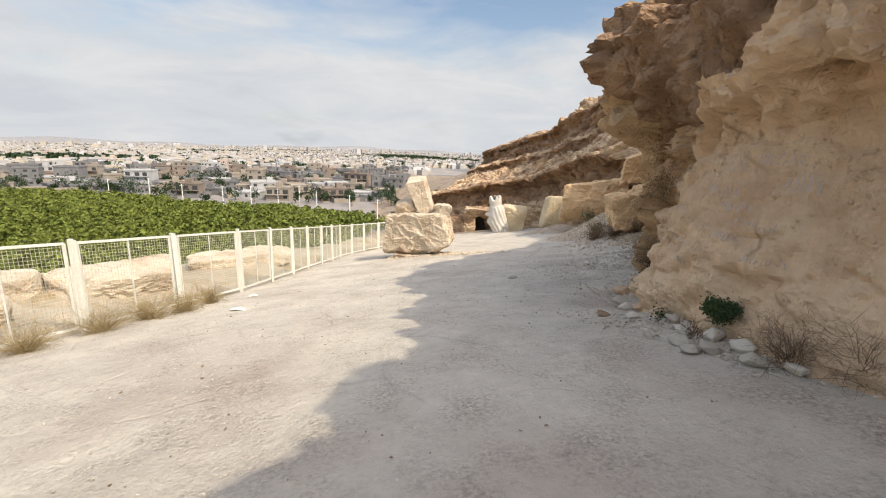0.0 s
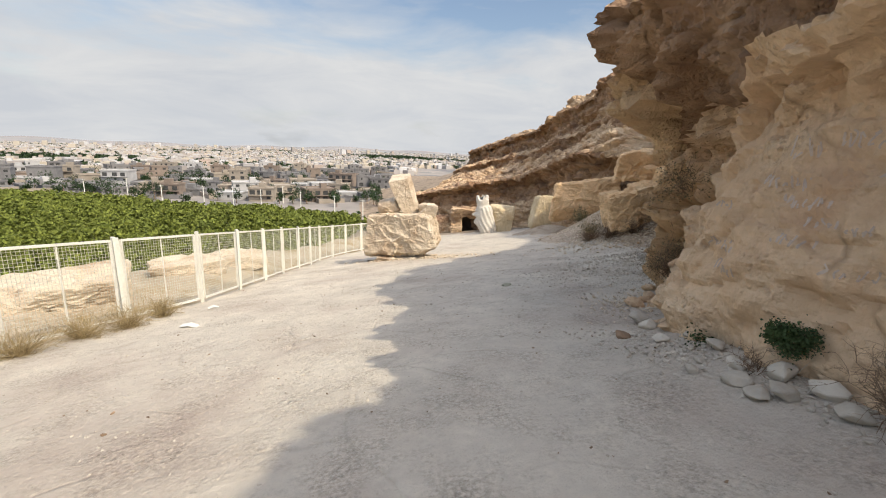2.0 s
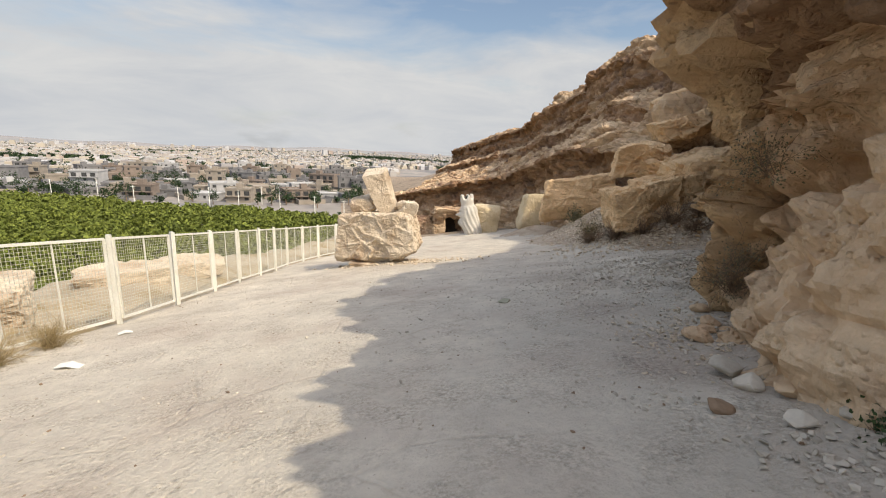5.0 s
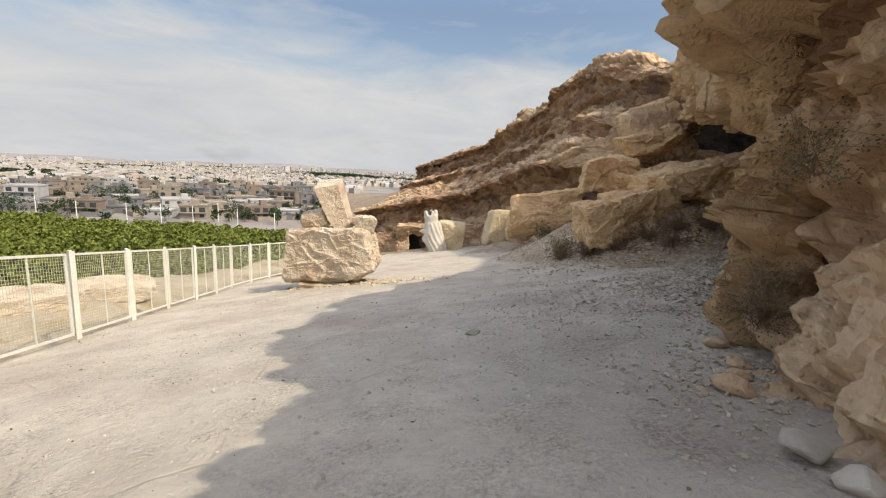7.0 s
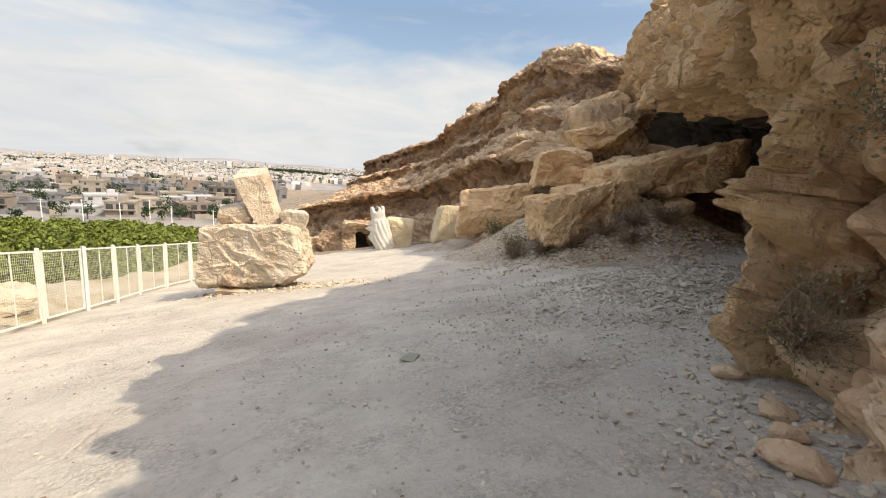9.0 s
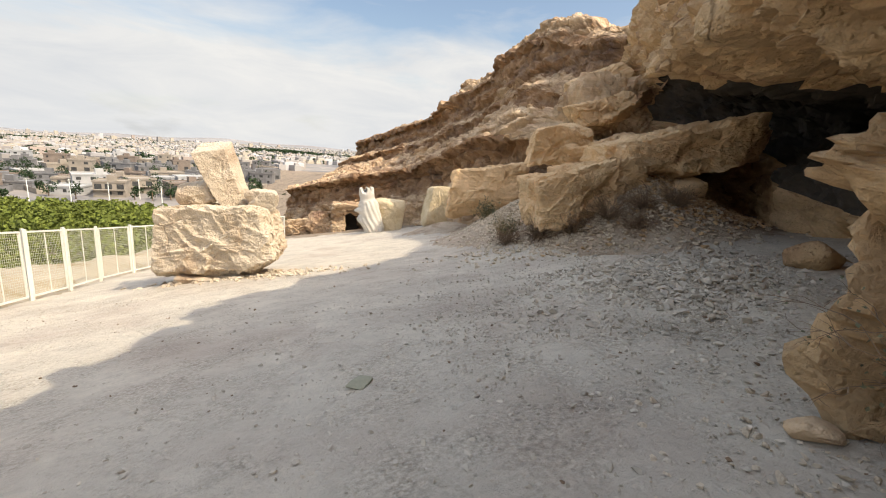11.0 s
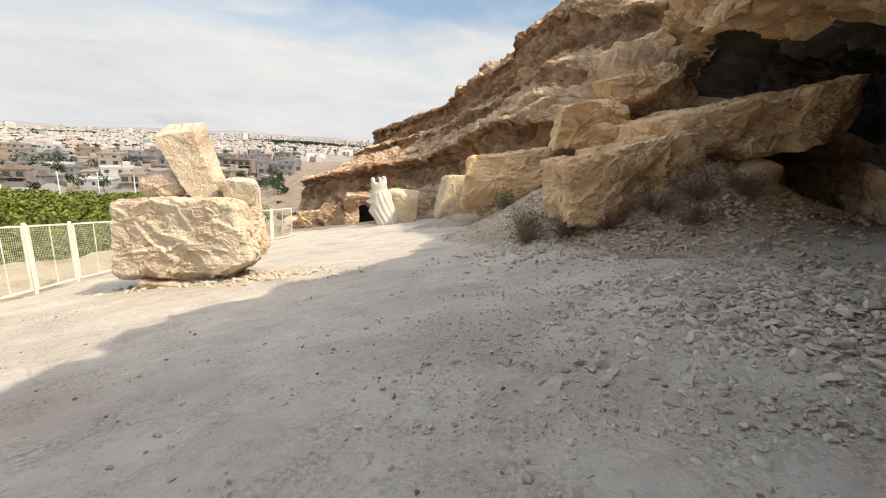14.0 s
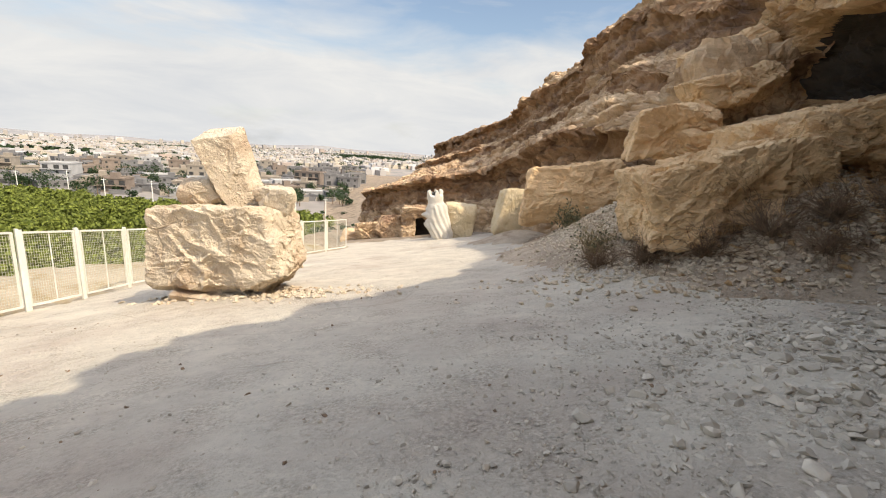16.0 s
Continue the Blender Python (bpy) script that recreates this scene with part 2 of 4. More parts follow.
# ---------------------------------------------------------------- mesh helpers


def mesh_object(name, verts, faces, mat, parent=None, smooth=True, label="", category="", group="", kind=""):
    me = bpy.data.meshes.new(name)
    me.from_pydata([tuple(v) for v in verts], [], [tuple(f) for f in faces])
    me.update()
    if smooth:
        me.polygons.foreach_set("use_smooth", [True] * len(me.polygons))
    me.materials.append(mat)
    ob = new(name, me)
    ob.parent = parent
    return tagged(ob, label, category, group, kind)


def grid_faces(nu, nv, wrap=False):
    f = []
    for i in range(nu - (0 if wrap else 1)):
        a, b2 = i * nv, ((i + 1) % nu) * nv
        for j in range(nv - 1):
            f.append((a + j, b2 + j, b2 + j + 1, a + j + 1))
    return f


def box(x0, x1, y0, y1, z0, z1):
    v = [(x0, y0, z0), (x1, y0, z0), (x1, y1, z0), (x0, y1, z0), (x0, y0, z1), (x1, y0, z1), (x1, y1, z1), (x0, y1, z1)]
    return v, [(0, 3, 2, 1), (4, 5, 6, 7), (0, 1, 5, 4), (1, 2, 6, 5), (2, 3, 7, 6), (3, 0, 4, 7)]


class Pile:
    """Collects many small pieces into one mesh."""

    def __init__(self):
        self.v, self.f = [], []

    def put(self, verts, faces, m=None):
        n = len(self.v)
        self.v += [tuple(m @ Vector(p)) for p in verts] if m is not None else [tuple(p) for p in verts]
        self.f += [tuple(n + i for i in f) for f in faces]


def smooth_step(a, b, x):
    t = np.clip((x - a) / (b - a), 0, 1)
    return t * t * (3 - 2 * t)


def path_z(x, y):
    return 0.363 - 0.195 * (y - 11.06) + 0.083 * (x - 2.93)


_ICO = {}


def ico(level):
    if level not in _ICO:
        bm = bmesh.new()
        bmesh.ops.create_icosphere(bm, subdivisions=level, radius=1.0)
        _ICO[level] = (np.array([v.co[:] for v in bm.verts]), [tuple(v.index for v in f.verts) for f in bm.faces])
        bm.free()
    return _ICO[level]


def rock_shape(size, seed, level=3, cuts=7, rough=0.06, sharp=14.0, boxy=0.9, freq=1.2, taper=0.0, cut=()):
    """A broken stone: a box-like body with random cuts, rounded edges and rough faces. size: half lengths."""
    rng = np.random.RandomState(seed)
    d, faces = ico(level)
    size = np.array(size, float)
    d = d / np.linalg.norm(d, axis=1)[:, None]
    normals = [np.eye(3)[i] * s for i in range(3) for s in (1, -1)]
    normals = [n + rng.normal(0, 0.10, 3) for n in normals]
    reach = [boxy * rng.uniform(0.92, 1.05) for _ in normals]
    for _ in range(cuts):
        n = rng.normal(0, 1, 3)
        normals.append(n / np.linalg.norm(n))
        reach.append(rng.uniform(0.86, 1.12))
    for *n, far in cut:
        normals.append(np.array(n, float))
        reach.append(far)
    N = np.array([n / np.linalg.norm(n) for n in normals])
    q = np.clip(d @ N.T, 1e-4, None) / np.array(reach)
    r = (q ** sharp).sum(1) ** (-1.0 / sharp)
    p = d * r[:, None] * size
    p[:, 0] *= 1 + taper * p[:, 2] / size[2]
    if rough:
        off = Vector(rng.uniform(-50, 50, 3))
        amp = rough * float(size.mean())
        out = []
        for v, dd in zip(p, d):
            a = Vector((v[0] * 0.6, v[1] * 0.6, v[2] * 1.15)) * freq + off
            a += 0.3 * noise.noise_vector(a * 0.8)
            k = noise.fractal(a * 0.8, 0.8, 2.1, 7) * 0.5
            q = Vector((v[0] * 0.85, v[1] * 0.85, v[2])) * freq + off + 0.15 * noise.noise_vector(a * 1.7)
            for sc, am in ((0.8, 0.80), (2.3, 0.36), (5.6, 0.17), (12.0, 0.08)):       # broken facets, large to small
                dist, pts = noise.voronoi(q * sc)
                k += (noise.cell(pts[0] * 7.3) - 0.5) * am * min(1.0, (dist[1] - dist[0]) * 9)
            k += (noise.ridged_multi_fractal(a * 2.2, 0.9, 2.1, 4, 1.0, 2.0) - 1.0) * 0.10
            out.append(v + dd * k * amp)
        p = np.array(out)
    return p, faces


# ---------------------------------------------------------------- ground
FENCE = [(-7.1, 8.9), (-5.95, 10.75), (-4.89, 12.64), (-3.89, 14.47), (-3.36, 16.44), (-2.87, 18.37), (-2.44, 20.23),
         (-1.96, 21.90), (-1.50, 23.40), (-1.11, 25.31), (-0.45, 27.15), (0.35, 28.9), (1.4, 30.55), (2.6, 32.1), (3.9, 33.6), (5.2, 35.1), (6.5, 36.6)]


def fence_side(x, y):
    """Metres outside the fence line (negative on the path's side)."""
    bx = np.interp(y, [p[1] for p in FENCE], [p[0] for p in FENCE])
    bx = np.where(y < 8.9, -7.1 + (y - 8.9) * 0.55, bx)
    bx = np.where(y > 36.6, 6.5 + (y - 36.6) * 0.10, bx)
    return (bx - x) * 0.93


# heaps of scree at the cliff foot
MOUNDS = [(10.9, 14.8, 1.25, 0.42), (11.2, 16.6, 1.9, 1.15), (12.6, 15.2, 1.7, 0.9), (12.5, 20.5, 2.2, 1.3), (14.2, 24.5, 1.6, 0.9), (14.8, 18.0, 2.4, 1.6), (13.4, 28.6, 1.6, 0.6),
          (7.6, 11.9, 1.5, 0.16), (3.2, 5.6, 0.9, 0.12), (2.4, 20.7, 2.0, 0.10)]


def land_z(x, y):
    x, y = np.asarray(x, float), np.asarray(y, float)
    base = path_z(np.clip(x, -30, 40), np.clip(y, -30, 130))
    dist = np.hypot(x, y)
    base = base - 0.13 * np.clip(dist - 120, 0, None)
    plain = -27.0 - 0.0155 * np.clip(dist - 290, 0, None)
    far = np.degrees(np.arctan2(x, y))
    plain = plain + smooth_step(3000, 4400, dist) * (30 + 10 * np.sin(far * 0.21 + 1.0) + 7 * np.sin(far * 0.63))
    u = fence_side(x, y)
    slope = (base + 0.083 * np.clip(u, 0, 8) - 0.25 * smooth_step(0, 0.8, u) + 0.42 * smooth_step(1.0, 3.5, u)
             - 0.55 * np.clip(u - 5.0, 0, None))
    for cx, cy, r, h in MOUNDS:
        slope = slope + h * np.exp(-((x - cx) ** 2 + (y - cy) ** 2) / r ** 2)
    near = np.maximum(slope, plain)
    # the spur that the cliff runs on into, far along the path
    az = np.degrees(np.arctan2(x, y))
    crest = np.interp(az, [5, 9, 12, 15, 18.5, 22, 27, 60, 90], [0.5, 4.5, 8.0, 12.0, 18.0, 23.0, 28.0, 36, 0])
    spur = crest * smooth_step(75, 200, dist) * (1 - smooth_step(270, 460, dist))
    return near + np.where(y > 0, spur, 0)


def build_ground():
    nu, rr = 460, [0.0]
    step = 0.10
    while rr[-1] < 5200:
        rr.append(rr[-1] + step)
        step = max(0.10, rr[-1] * 0.03)
    rr = np.array(rr[1:])
    th = np.linspace(0, 2 * math.pi, nu, endpoint=False)
    X = 1.5 + np.cos(th)[:, None] * rr[None, :]
    Y = 9.0 + np.sin(th)[:, None] * rr[None, :]
    Z = land_z(X, Y)
    nv = len(rr)
    V = []
    U = fence_side(X, Y)
    for i in range(nu):
        for j in range(nv):
            x, y, z, r = X[i, j], Y[i, j], Z[i, j], rr[j]
            if r < 60:
                z += 0.020 * noise.fractal(Vector((x * 1.1, y * 1.1, 0)), 1.0, 2.0, 4)
                if U[i, j] > 0.3:
                    z += min(1.0, U[i, j] - 0.3) * 0.35 * noise.fractal(Vector((x * 0.5, y * 0.5, 7)), 1.0, 2.0, 4)
            else:
                z += min(1.5, (r - 60) * 0.01) * noise.fractal(Vector((x * 0.01, y * 0.01, 3)), 1.0, 2.0, 4)
            V.append((x, y, z))
    F = grid_faces(nu, nv, wrap=True)
    c = len(V)
    V.append((1.5, 9.0, float(land_z(1.5, 9.0))))
    for i in range(nu):
        F.append((c, i * nv, ((i + 1) % nu) * nv))
    F = [f[::-1] if len(f) == 4 else f for f in F]
    ob = mesh_object("ground", V, F, M_GROUND, label="pale dusty gravel path and dry hillside running down to the plain",
                     category="ground", kind="structure")
    ob.data.materials.append(M_HILLSIDE)
    ob.data.materials.append(M_PLAIN)
    ob.data.materials.append(M_SPUR)
    ob.data.materials.append(M_SCREE)
    ob.data.materials.append(M_FARHILLS)
    for p in ob.data.polygons:
        c = p.center
        d = math.hypot(c.x, c.y)
        wob = 1.2 * noise.noise(Vector((c.x * 0.4, c.y * 0.4, 0)))
        if d > 3300:
            p.material_index = 5
        elif d > 150 and c.z < -21 and (d > 480 or math.atan2(c.x, c.y) < 0.07):
            p.material_index = 2
        elif d > 44 + 5 * wob:
            p.material_index = 3
        elif c.z - path_z(c.x, c.y) > 0.10 + 0.05 * wob and c.x > 8.8:
            p.material_index = 4
        elif float(fence_side(c.x, c.y)) > 0.15 + 0.35 * wob:
            p.material_index = 1
    return ob


build_ground()

# ---------------------------------------------------------------- cliff


def rock_relief(p, seed, coarse=0.5, block=0.35, fine=0.08, bed=0.7, pocket=0.2, stretch=0.55, grit=1.0, knob=0.25, seam=0.12):
    """Outward relief of a weathered rock face at the point p: broken blocks, rounded knobs, seams along the beds and pockets."""
    off = Vector((seed * 13.1, seed * 7.7, seed * 3.3))
    w = Vector((p[0], p[1], p[2] + 0.19 * p[1] - 0.08 * p[0]))        # beds dip with the hill
    k = coarse * noise.fractal(w * 0.33 + off, 1.0, 2.0, 3)
    warp = noise.noise_vector(w * 0.9 + off)
    a = Vector((w.x * stretch, w.y * stretch, w.z * 1.25)) + off + 0.45 * warp
    dist, pts = noise.voronoi(a)
    gap = dist[1] - dist[0]
    edge = min(1.0, gap * 4.0)
    k += block * ((noise.cell(pts[0] * 9.1) - 0.4) * (0.3 + 0.7 * edge) - 0.35 * max(0.0, 1.0 - gap * 9.0))
    # rounded knobs with sharp creases between them
    q = Vector((w.x, w.y, w.z * 1.15)) + 0.22 * warp
    k += knob * (abs(noise.noise(q * 1.3 + off)) * 1.2 + abs(noise.noise(q * 2.9 + off)) * 0.62 + abs(noise.noise(q * 6.3 + off)) * 0.30 - 0.38)
    # seams along the beds, open in places
    b = w.z / bed + 0.5 * noise.noise(w * 0.35 + off) + 0.10 * noise.noise(w * 2.0 + off)
    low = math.floor(b)
    fr = b - low
    k += 0.6 * block * (noise.cell(Vector((low * 3.7 + seed, 0.5, 0.5))) - 0.5)
    k -= seam * max(0.0, 1.0 - min(fr, 1 - fr) * 9.0) * max(0.0, min(1.0, 0.55 + 1.6 * noise.noise(w * 0.8 + off * 1.7)))
    for sc, am in ((2.1, 0.34), (5.2, 0.15)):
        dist, pts = noise.voronoi(Vector((w.x, w.y, w.z * 1.4)) * sc + off + 0.5 * warp)
        e2 = min(1.0, (dist[1] - dist[0]) * 4)
        k += grit * block * am * ((noise.cell(pts[0] * 5.7) - 0.4) * (0.4 + 0.6 * e2))
    hollow = noise.noise(Vector((w.x * 0.9, w.y * 0.9, w.z * 1.5)) + off * 2) + 0.45 * noise.noise(w * 3.1 + off)
    k -= pocket * min(1.0, max(0.0, (hollow - 0.20) * 3.2))
    pit = noise.noise(w * 3.6 + off * 3) + 0.3 * noise.noise(w * 8.0 + off)
    k -= 0.35 * pocket * min(1.0, max(0.0, (pit - 0.30) * 4.0)) * grit
    k += fine * (noise.ridged_multi_fractal(w * 1.7 + off, 0.9, 2.1, 5, 1.0, 2.0) - 1.1)
    k += 0.6 * fine * noise.turbulence(w * 5.5 + off, 4, True)
    return k


def spline(tab, n_per):
    """Catmull-Rom through the rows of a table; n_per: samples per span."""
    tab = np.array(tab, float)
    ext = np.vstack([2 * tab[0] - tab[1], tab, 2 * tab[-1] - tab[-2]])
    out = []
    for i in range(1, len(ext) - 2):
        n = n_per[i - 1]
        for t in np.linspace(0, 1, n, endpoint=False):
            p0, p1, p2, p3 = ext[i - 1], ext[i], ext[i + 1], ext[i + 2]
            out.append(0.5 * (2 * p1 + (p2 - p0) * t + (2 * p0 - 5 * p1 + 4 * p2 - p3) * t ** 2 + (3 * p1 - p0 - 3 * p2 + p3) * t ** 3))
    out.append(tab[-1])
    return np.array(out)


def face_sheet(name, stations, levels, step, vstep, seed, mat, relief, label, tall=10.0, category="cliff", cave_shade=False, upper=None, worn=None, bands=()):
    """A rock face: stations along its foot (x, y, z, inward angle, height of one level unit, then the set-back at each level)."""
    st = np.array(stations, float)
    n_per = [max(2, int(math.hypot(*(st[i + 1, :2] - st[i, :2])) / step)) for i in range(len(st) - 1)]
    rows = spline(st, n_per)
    hs = []
    for i, (a, b) in enumerate(zip(levels[:-1], levels[1:])):
        run = float(np.percentile(np.abs(st[:, 6 + i] - st[:, 5 + i]), 75))          # how far this span runs back
        hs += list(np.linspace(a, b, min(80, max(2, int(max((b - a) * tall, run) / vstep))), endpoint=False))
    hs.append(levels[-1])
    P, out = [], []
    for r in rows:
        ca, sa = math.cos(radians(r[3])), math.sin(radians(r[3]))
        offs = np.interp(hs, levels, r[5:])
        P.append(np.stack([r[0] + ca * offs, r[1] + sa * offs, r[2] + np.array(hs) * r[4]], 1))
        out.append((-ca, -sa, 0.25))
    P = np.array(P)
    out = np.repeat(np.array(out)[:, None, :], P.shape[1], 1)
    # broken relief stands out along the surface's own normal
    nrm = np.cross(np.gradient(P, axis=0), np.gradient(P, axis=1))
    nrm /= np.linalg.norm(nrm, axis=2)[:, :, None] + 1e-9
    nrm *= np.where((nrm[:, :, :2] * out[:, :, :2]).sum(2) < 0, -1.0, 1.0)[:, :, None]
    out = out * 0.6 + nrm * 0.7
    out /= np.linalg.norm(out, axis=2)[:, :, None]
    V = []
    for p, o in zip(P.reshape(-1, 3), out.reshape(-1, 3)):
        v = Vector(p)
        g = dict(relief)
        if worn:                                     # smooth before this station, broken beyond it
            g["grit"] = 0.8 + 0.7 * float(smooth_step(worn, worn + 1.2, p[1]))
            rough_here = max(float(smooth_step(worn, worn + 1.2, p[1])), float(smooth_step(1.9, 2.7, p[2] - path_z(p[0], p[1]))))
            g["knob"] = relief["knob"] * (0.25 + 1.25 * rough_here)
            g["pocket"] = relief["pocket"] * (0.25 + 1.0 * rough_here)
            g["seam"] = relief["seam"] * (0.3 + 0.9 * rough_here)
            g["block"] = relief["block"] * (0.6 + 0.4 * float(smooth_step(worn, worn + 1.2, p[1])))
            g["fine"] = relief["fine"] * (0.8 + 0.7 * float(smooth_step(worn, worn + 1.2, p[1])))
        V.append(p + o * rock_relief(v, seed, **g))
    F = grid_faces(len(rows), len(hs))
    ob = mesh_object(name, V, F, mat, smooth=False, label=label, category=category, kind="structure")
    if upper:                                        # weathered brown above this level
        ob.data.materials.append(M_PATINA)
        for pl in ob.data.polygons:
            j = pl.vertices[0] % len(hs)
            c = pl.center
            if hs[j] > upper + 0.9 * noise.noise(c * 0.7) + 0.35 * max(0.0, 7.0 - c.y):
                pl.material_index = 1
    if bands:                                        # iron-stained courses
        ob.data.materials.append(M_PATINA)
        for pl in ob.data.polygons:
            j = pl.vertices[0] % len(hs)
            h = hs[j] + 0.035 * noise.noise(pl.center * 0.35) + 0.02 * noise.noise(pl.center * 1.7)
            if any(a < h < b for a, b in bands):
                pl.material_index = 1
    # upper cave faces coloured near-black, in place of the shade of its depth
    if cave_shade:
        ob.data.materials.append(M_RECESS_SHADE)
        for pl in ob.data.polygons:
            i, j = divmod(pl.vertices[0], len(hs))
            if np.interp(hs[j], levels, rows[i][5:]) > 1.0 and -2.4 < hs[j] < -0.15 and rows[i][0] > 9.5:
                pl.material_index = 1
    return ob


# x, y, z, inward angle, unit, set-backs
NEAR_LEVELS = [-1.0, 0.3, 1.0, 1.8, 2.25, 2.6, 3.4, 4.2, 5.4, 8.0, 9.0]
NEAR = [(1.6, -14, 5.0, 0, 1, 0, 0.1, 0.3, 0.4, 0.4, 0.4, 0.3, 0.3, 0.6, 2.2, 14),
        (1.9, -2, 2.7, 0, 1, 0, 0.1, 0.3, 0.35, 0.3, 0.3, 0.3, 0.2, 0.25, 1.5, 14),
        (2.2, 2.0, 2.0, 0, 1, 0, 0.2, 0.35, 0.5, 0.25, 0.0, -0.05, 0.1, 1.05, 3.8, 14),
        (2.45, 4.8, 1.5, 0, 1, 0, 0.25, 0.42, 0.56, 0.48, 0.0, -0.12, 0.2, 1.1, 3.7, 14),
        (2.95, 6.5, 1.25, 0, 1, -0.30, -0.10, 0.06, 0.30, 0.38, 0.34, 0.05, 0.35, 1.5, 4.2, 14),
        (3.75, 7.6, 1.1, -5, 1, -0.75, -0.30, 0.35, 0.92, 0.85, 0.45, -0.60, -0.80, 0.8, 4.0, 14),
        (4.45, 8.45, 0.95, -25, 1, 0.15, 0.28, 0.3, 0.15, -0.1, -0.35, -1.15, -1.6, -0.2, 2.1, 14)]
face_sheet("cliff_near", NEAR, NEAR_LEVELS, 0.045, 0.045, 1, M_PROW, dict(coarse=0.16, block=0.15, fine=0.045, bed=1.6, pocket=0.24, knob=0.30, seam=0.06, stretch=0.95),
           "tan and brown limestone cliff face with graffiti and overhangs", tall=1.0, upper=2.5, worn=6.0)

CAVE_LEVELS = [-6.5, -3.2, -1.6, -0.8, -0.25, 0.1, 1.0, 2.4, 4.2, 5.2]
CAVE = [(4.20, 7.8, 3.0, -5, 1, 0.6, 0.7, 0.8, 0.9, 0.8, 0.6, -0.2, -0.1, 1.9, 14),
        (4.50, 8.45, 3.0, -25, 1, 0.25, 0.15, 0.05, -0.05, -0.15, -0.4, -1.1, -1.45, 0.0, 14),
        (4.90, 8.70, 3.1, -40, 1, 0.15, 0.0, -0.28, -0.56, -0.62, -0.66, -0.95, -1.05, 0.0, 14),
        (5.35, 9.15, 3.5, -43, 1, 1.3, 1.2, 1.0, 0.8, 0.2, -0.1, -0.5, -0.4, 0.1, 14),
        (6.9, 11.0, 3.95, -46, 1, 2.6, 2.6, 2.4, 2.0, 0.4, 0, -0.1, -0.1, 0.05, 14),
        (9.0, 13.0, 3.95, -46, 1, 3.6, 3.4, 3.2, 5.5, 1.2, 0, -0.1, 0.2, 0.9, 14),
        (11.5, 15.4, 4.3, -46, 1, 3.2, 3.0, 3.4, 8, 2.0, 0, 0, 0.5, 2.0, 14),
        (14.5, 18.3, 5.2, -46, 1, 3.5, 3.5, 4.5, 7.5, 1.8, 0, 0.1, 0.5, 2.0, 14),
        (17.1, 20.7, 6.3, -46, 1, 1.5, 1.5, 1.5, 1.2, 0.3, 0, -0.1, 0.0, 0.5, 14),
        (18.3, 22.0, 6.2, -40, 1, 0.4, 0.4, 0.4, 0.4, 0.1, 0, 0.0, 0.1, 0.8, 12),
        (20.2, 24.0, 6.4, -35, 1, 0.4, 0.4, 0.4, 0.4, 0.1, 0, 0.1, 0.7, 2.4, 12)]
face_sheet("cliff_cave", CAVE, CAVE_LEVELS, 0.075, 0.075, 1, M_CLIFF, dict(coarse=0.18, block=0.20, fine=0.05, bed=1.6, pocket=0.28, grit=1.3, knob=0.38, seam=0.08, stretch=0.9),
           "shaded limestone overhang with a dark cave under it", tall=1.0, cave_shade=True)

# how far each course of the far cliff stands back, as a share of the whole: foot wall, undercut, brow, slope, upper undercut, cap
FAR_LEVELS = [-0.05, 0.10, 0.24, 0.30, 0.40, 0.43, 0.50, 0.62, 0.66, 0.70, 0.74, 0.86, 0.90, 1.0, 1.06]
FAR_COURSES = [0.0, 0.03, 0.12, 0.20, 0.24, 0.10, 0.26, 0.52, 0.51, 0.60, 0.72, 0.76, 0.71, 1.0]


def far_station(x, y, z, angle, height, back, top):
    return (x, y, z, angle, height, *[c * (min(back, 6.5) if i < 6 else back) for i, c in enumerate(FAR_COURSES)], top)


FAR = [far_station(15.6, 21.6, -0.6, -35, 8.7, 4.2, 14), far_station(14.9, 23.0, -0.9, -20, 9.2, 5.2, 16),
       far_station(14.8, 25.0, -1.5, -5, 10.5, 5.6, 20), far_station(15.5, 31.0, -2.7, 5, 13.1, 6.0, 22),
       far_station(17.3, 38.0, -4.0, 12, 13.2, 6.7, 20), far_station(17.5, 45.0, -5.4, 30, 13.0, 9.4, 26),
       far_station(14.0, 50.0, -6.6, 48, 12.6, 25.0, 40), far_station(11.5, 56.0, -8.0, 53, 12.4, 33.0, 46),
       far_station(10.5, 64.0, -9.6, 52, 13.0, 34.0, 46)]
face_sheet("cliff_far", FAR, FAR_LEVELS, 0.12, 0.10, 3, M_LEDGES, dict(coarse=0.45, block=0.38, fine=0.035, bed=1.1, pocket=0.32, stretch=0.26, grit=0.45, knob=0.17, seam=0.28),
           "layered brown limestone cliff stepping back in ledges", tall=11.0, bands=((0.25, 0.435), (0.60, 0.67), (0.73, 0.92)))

# ---------------------------------------------------------------- boulders and stones


def rock(name, centre, size, turn=(0, 0, 0), seed=1, level=4, mat=M_BLOCK, label="", category="rock", group="", kind="", **kw):
    p, f = rock_shape(size, seed, level, **kw)
    ob = mesh_object(name, p, f, mat, smooth=False, label=label, category=category, group=group, kind=kind)
    ob.matrix_world = pose(*centre, *turn)
    return ob


VIEW = -26.0     # the stack's broad side faces the walker
rock("boulder", (2.47, 20.71, -0.50), (1.55, 1.1, 1.02), (0, -2, VIEW), 5, 7, label="massive tan limestone boulder resting on rubble beside the path",
     category="boulder", cuts=2, rough=0.075, freq=1.7, boxy=0.98, taper=0.05, sharp=38, cut=((0.80, 0, -0.60, 0.97), (-0.75, 0, 0.66, 1.25), (0.5, 0, 0.85, 1.2), (0, -0.6, -0.8, 1.05)))
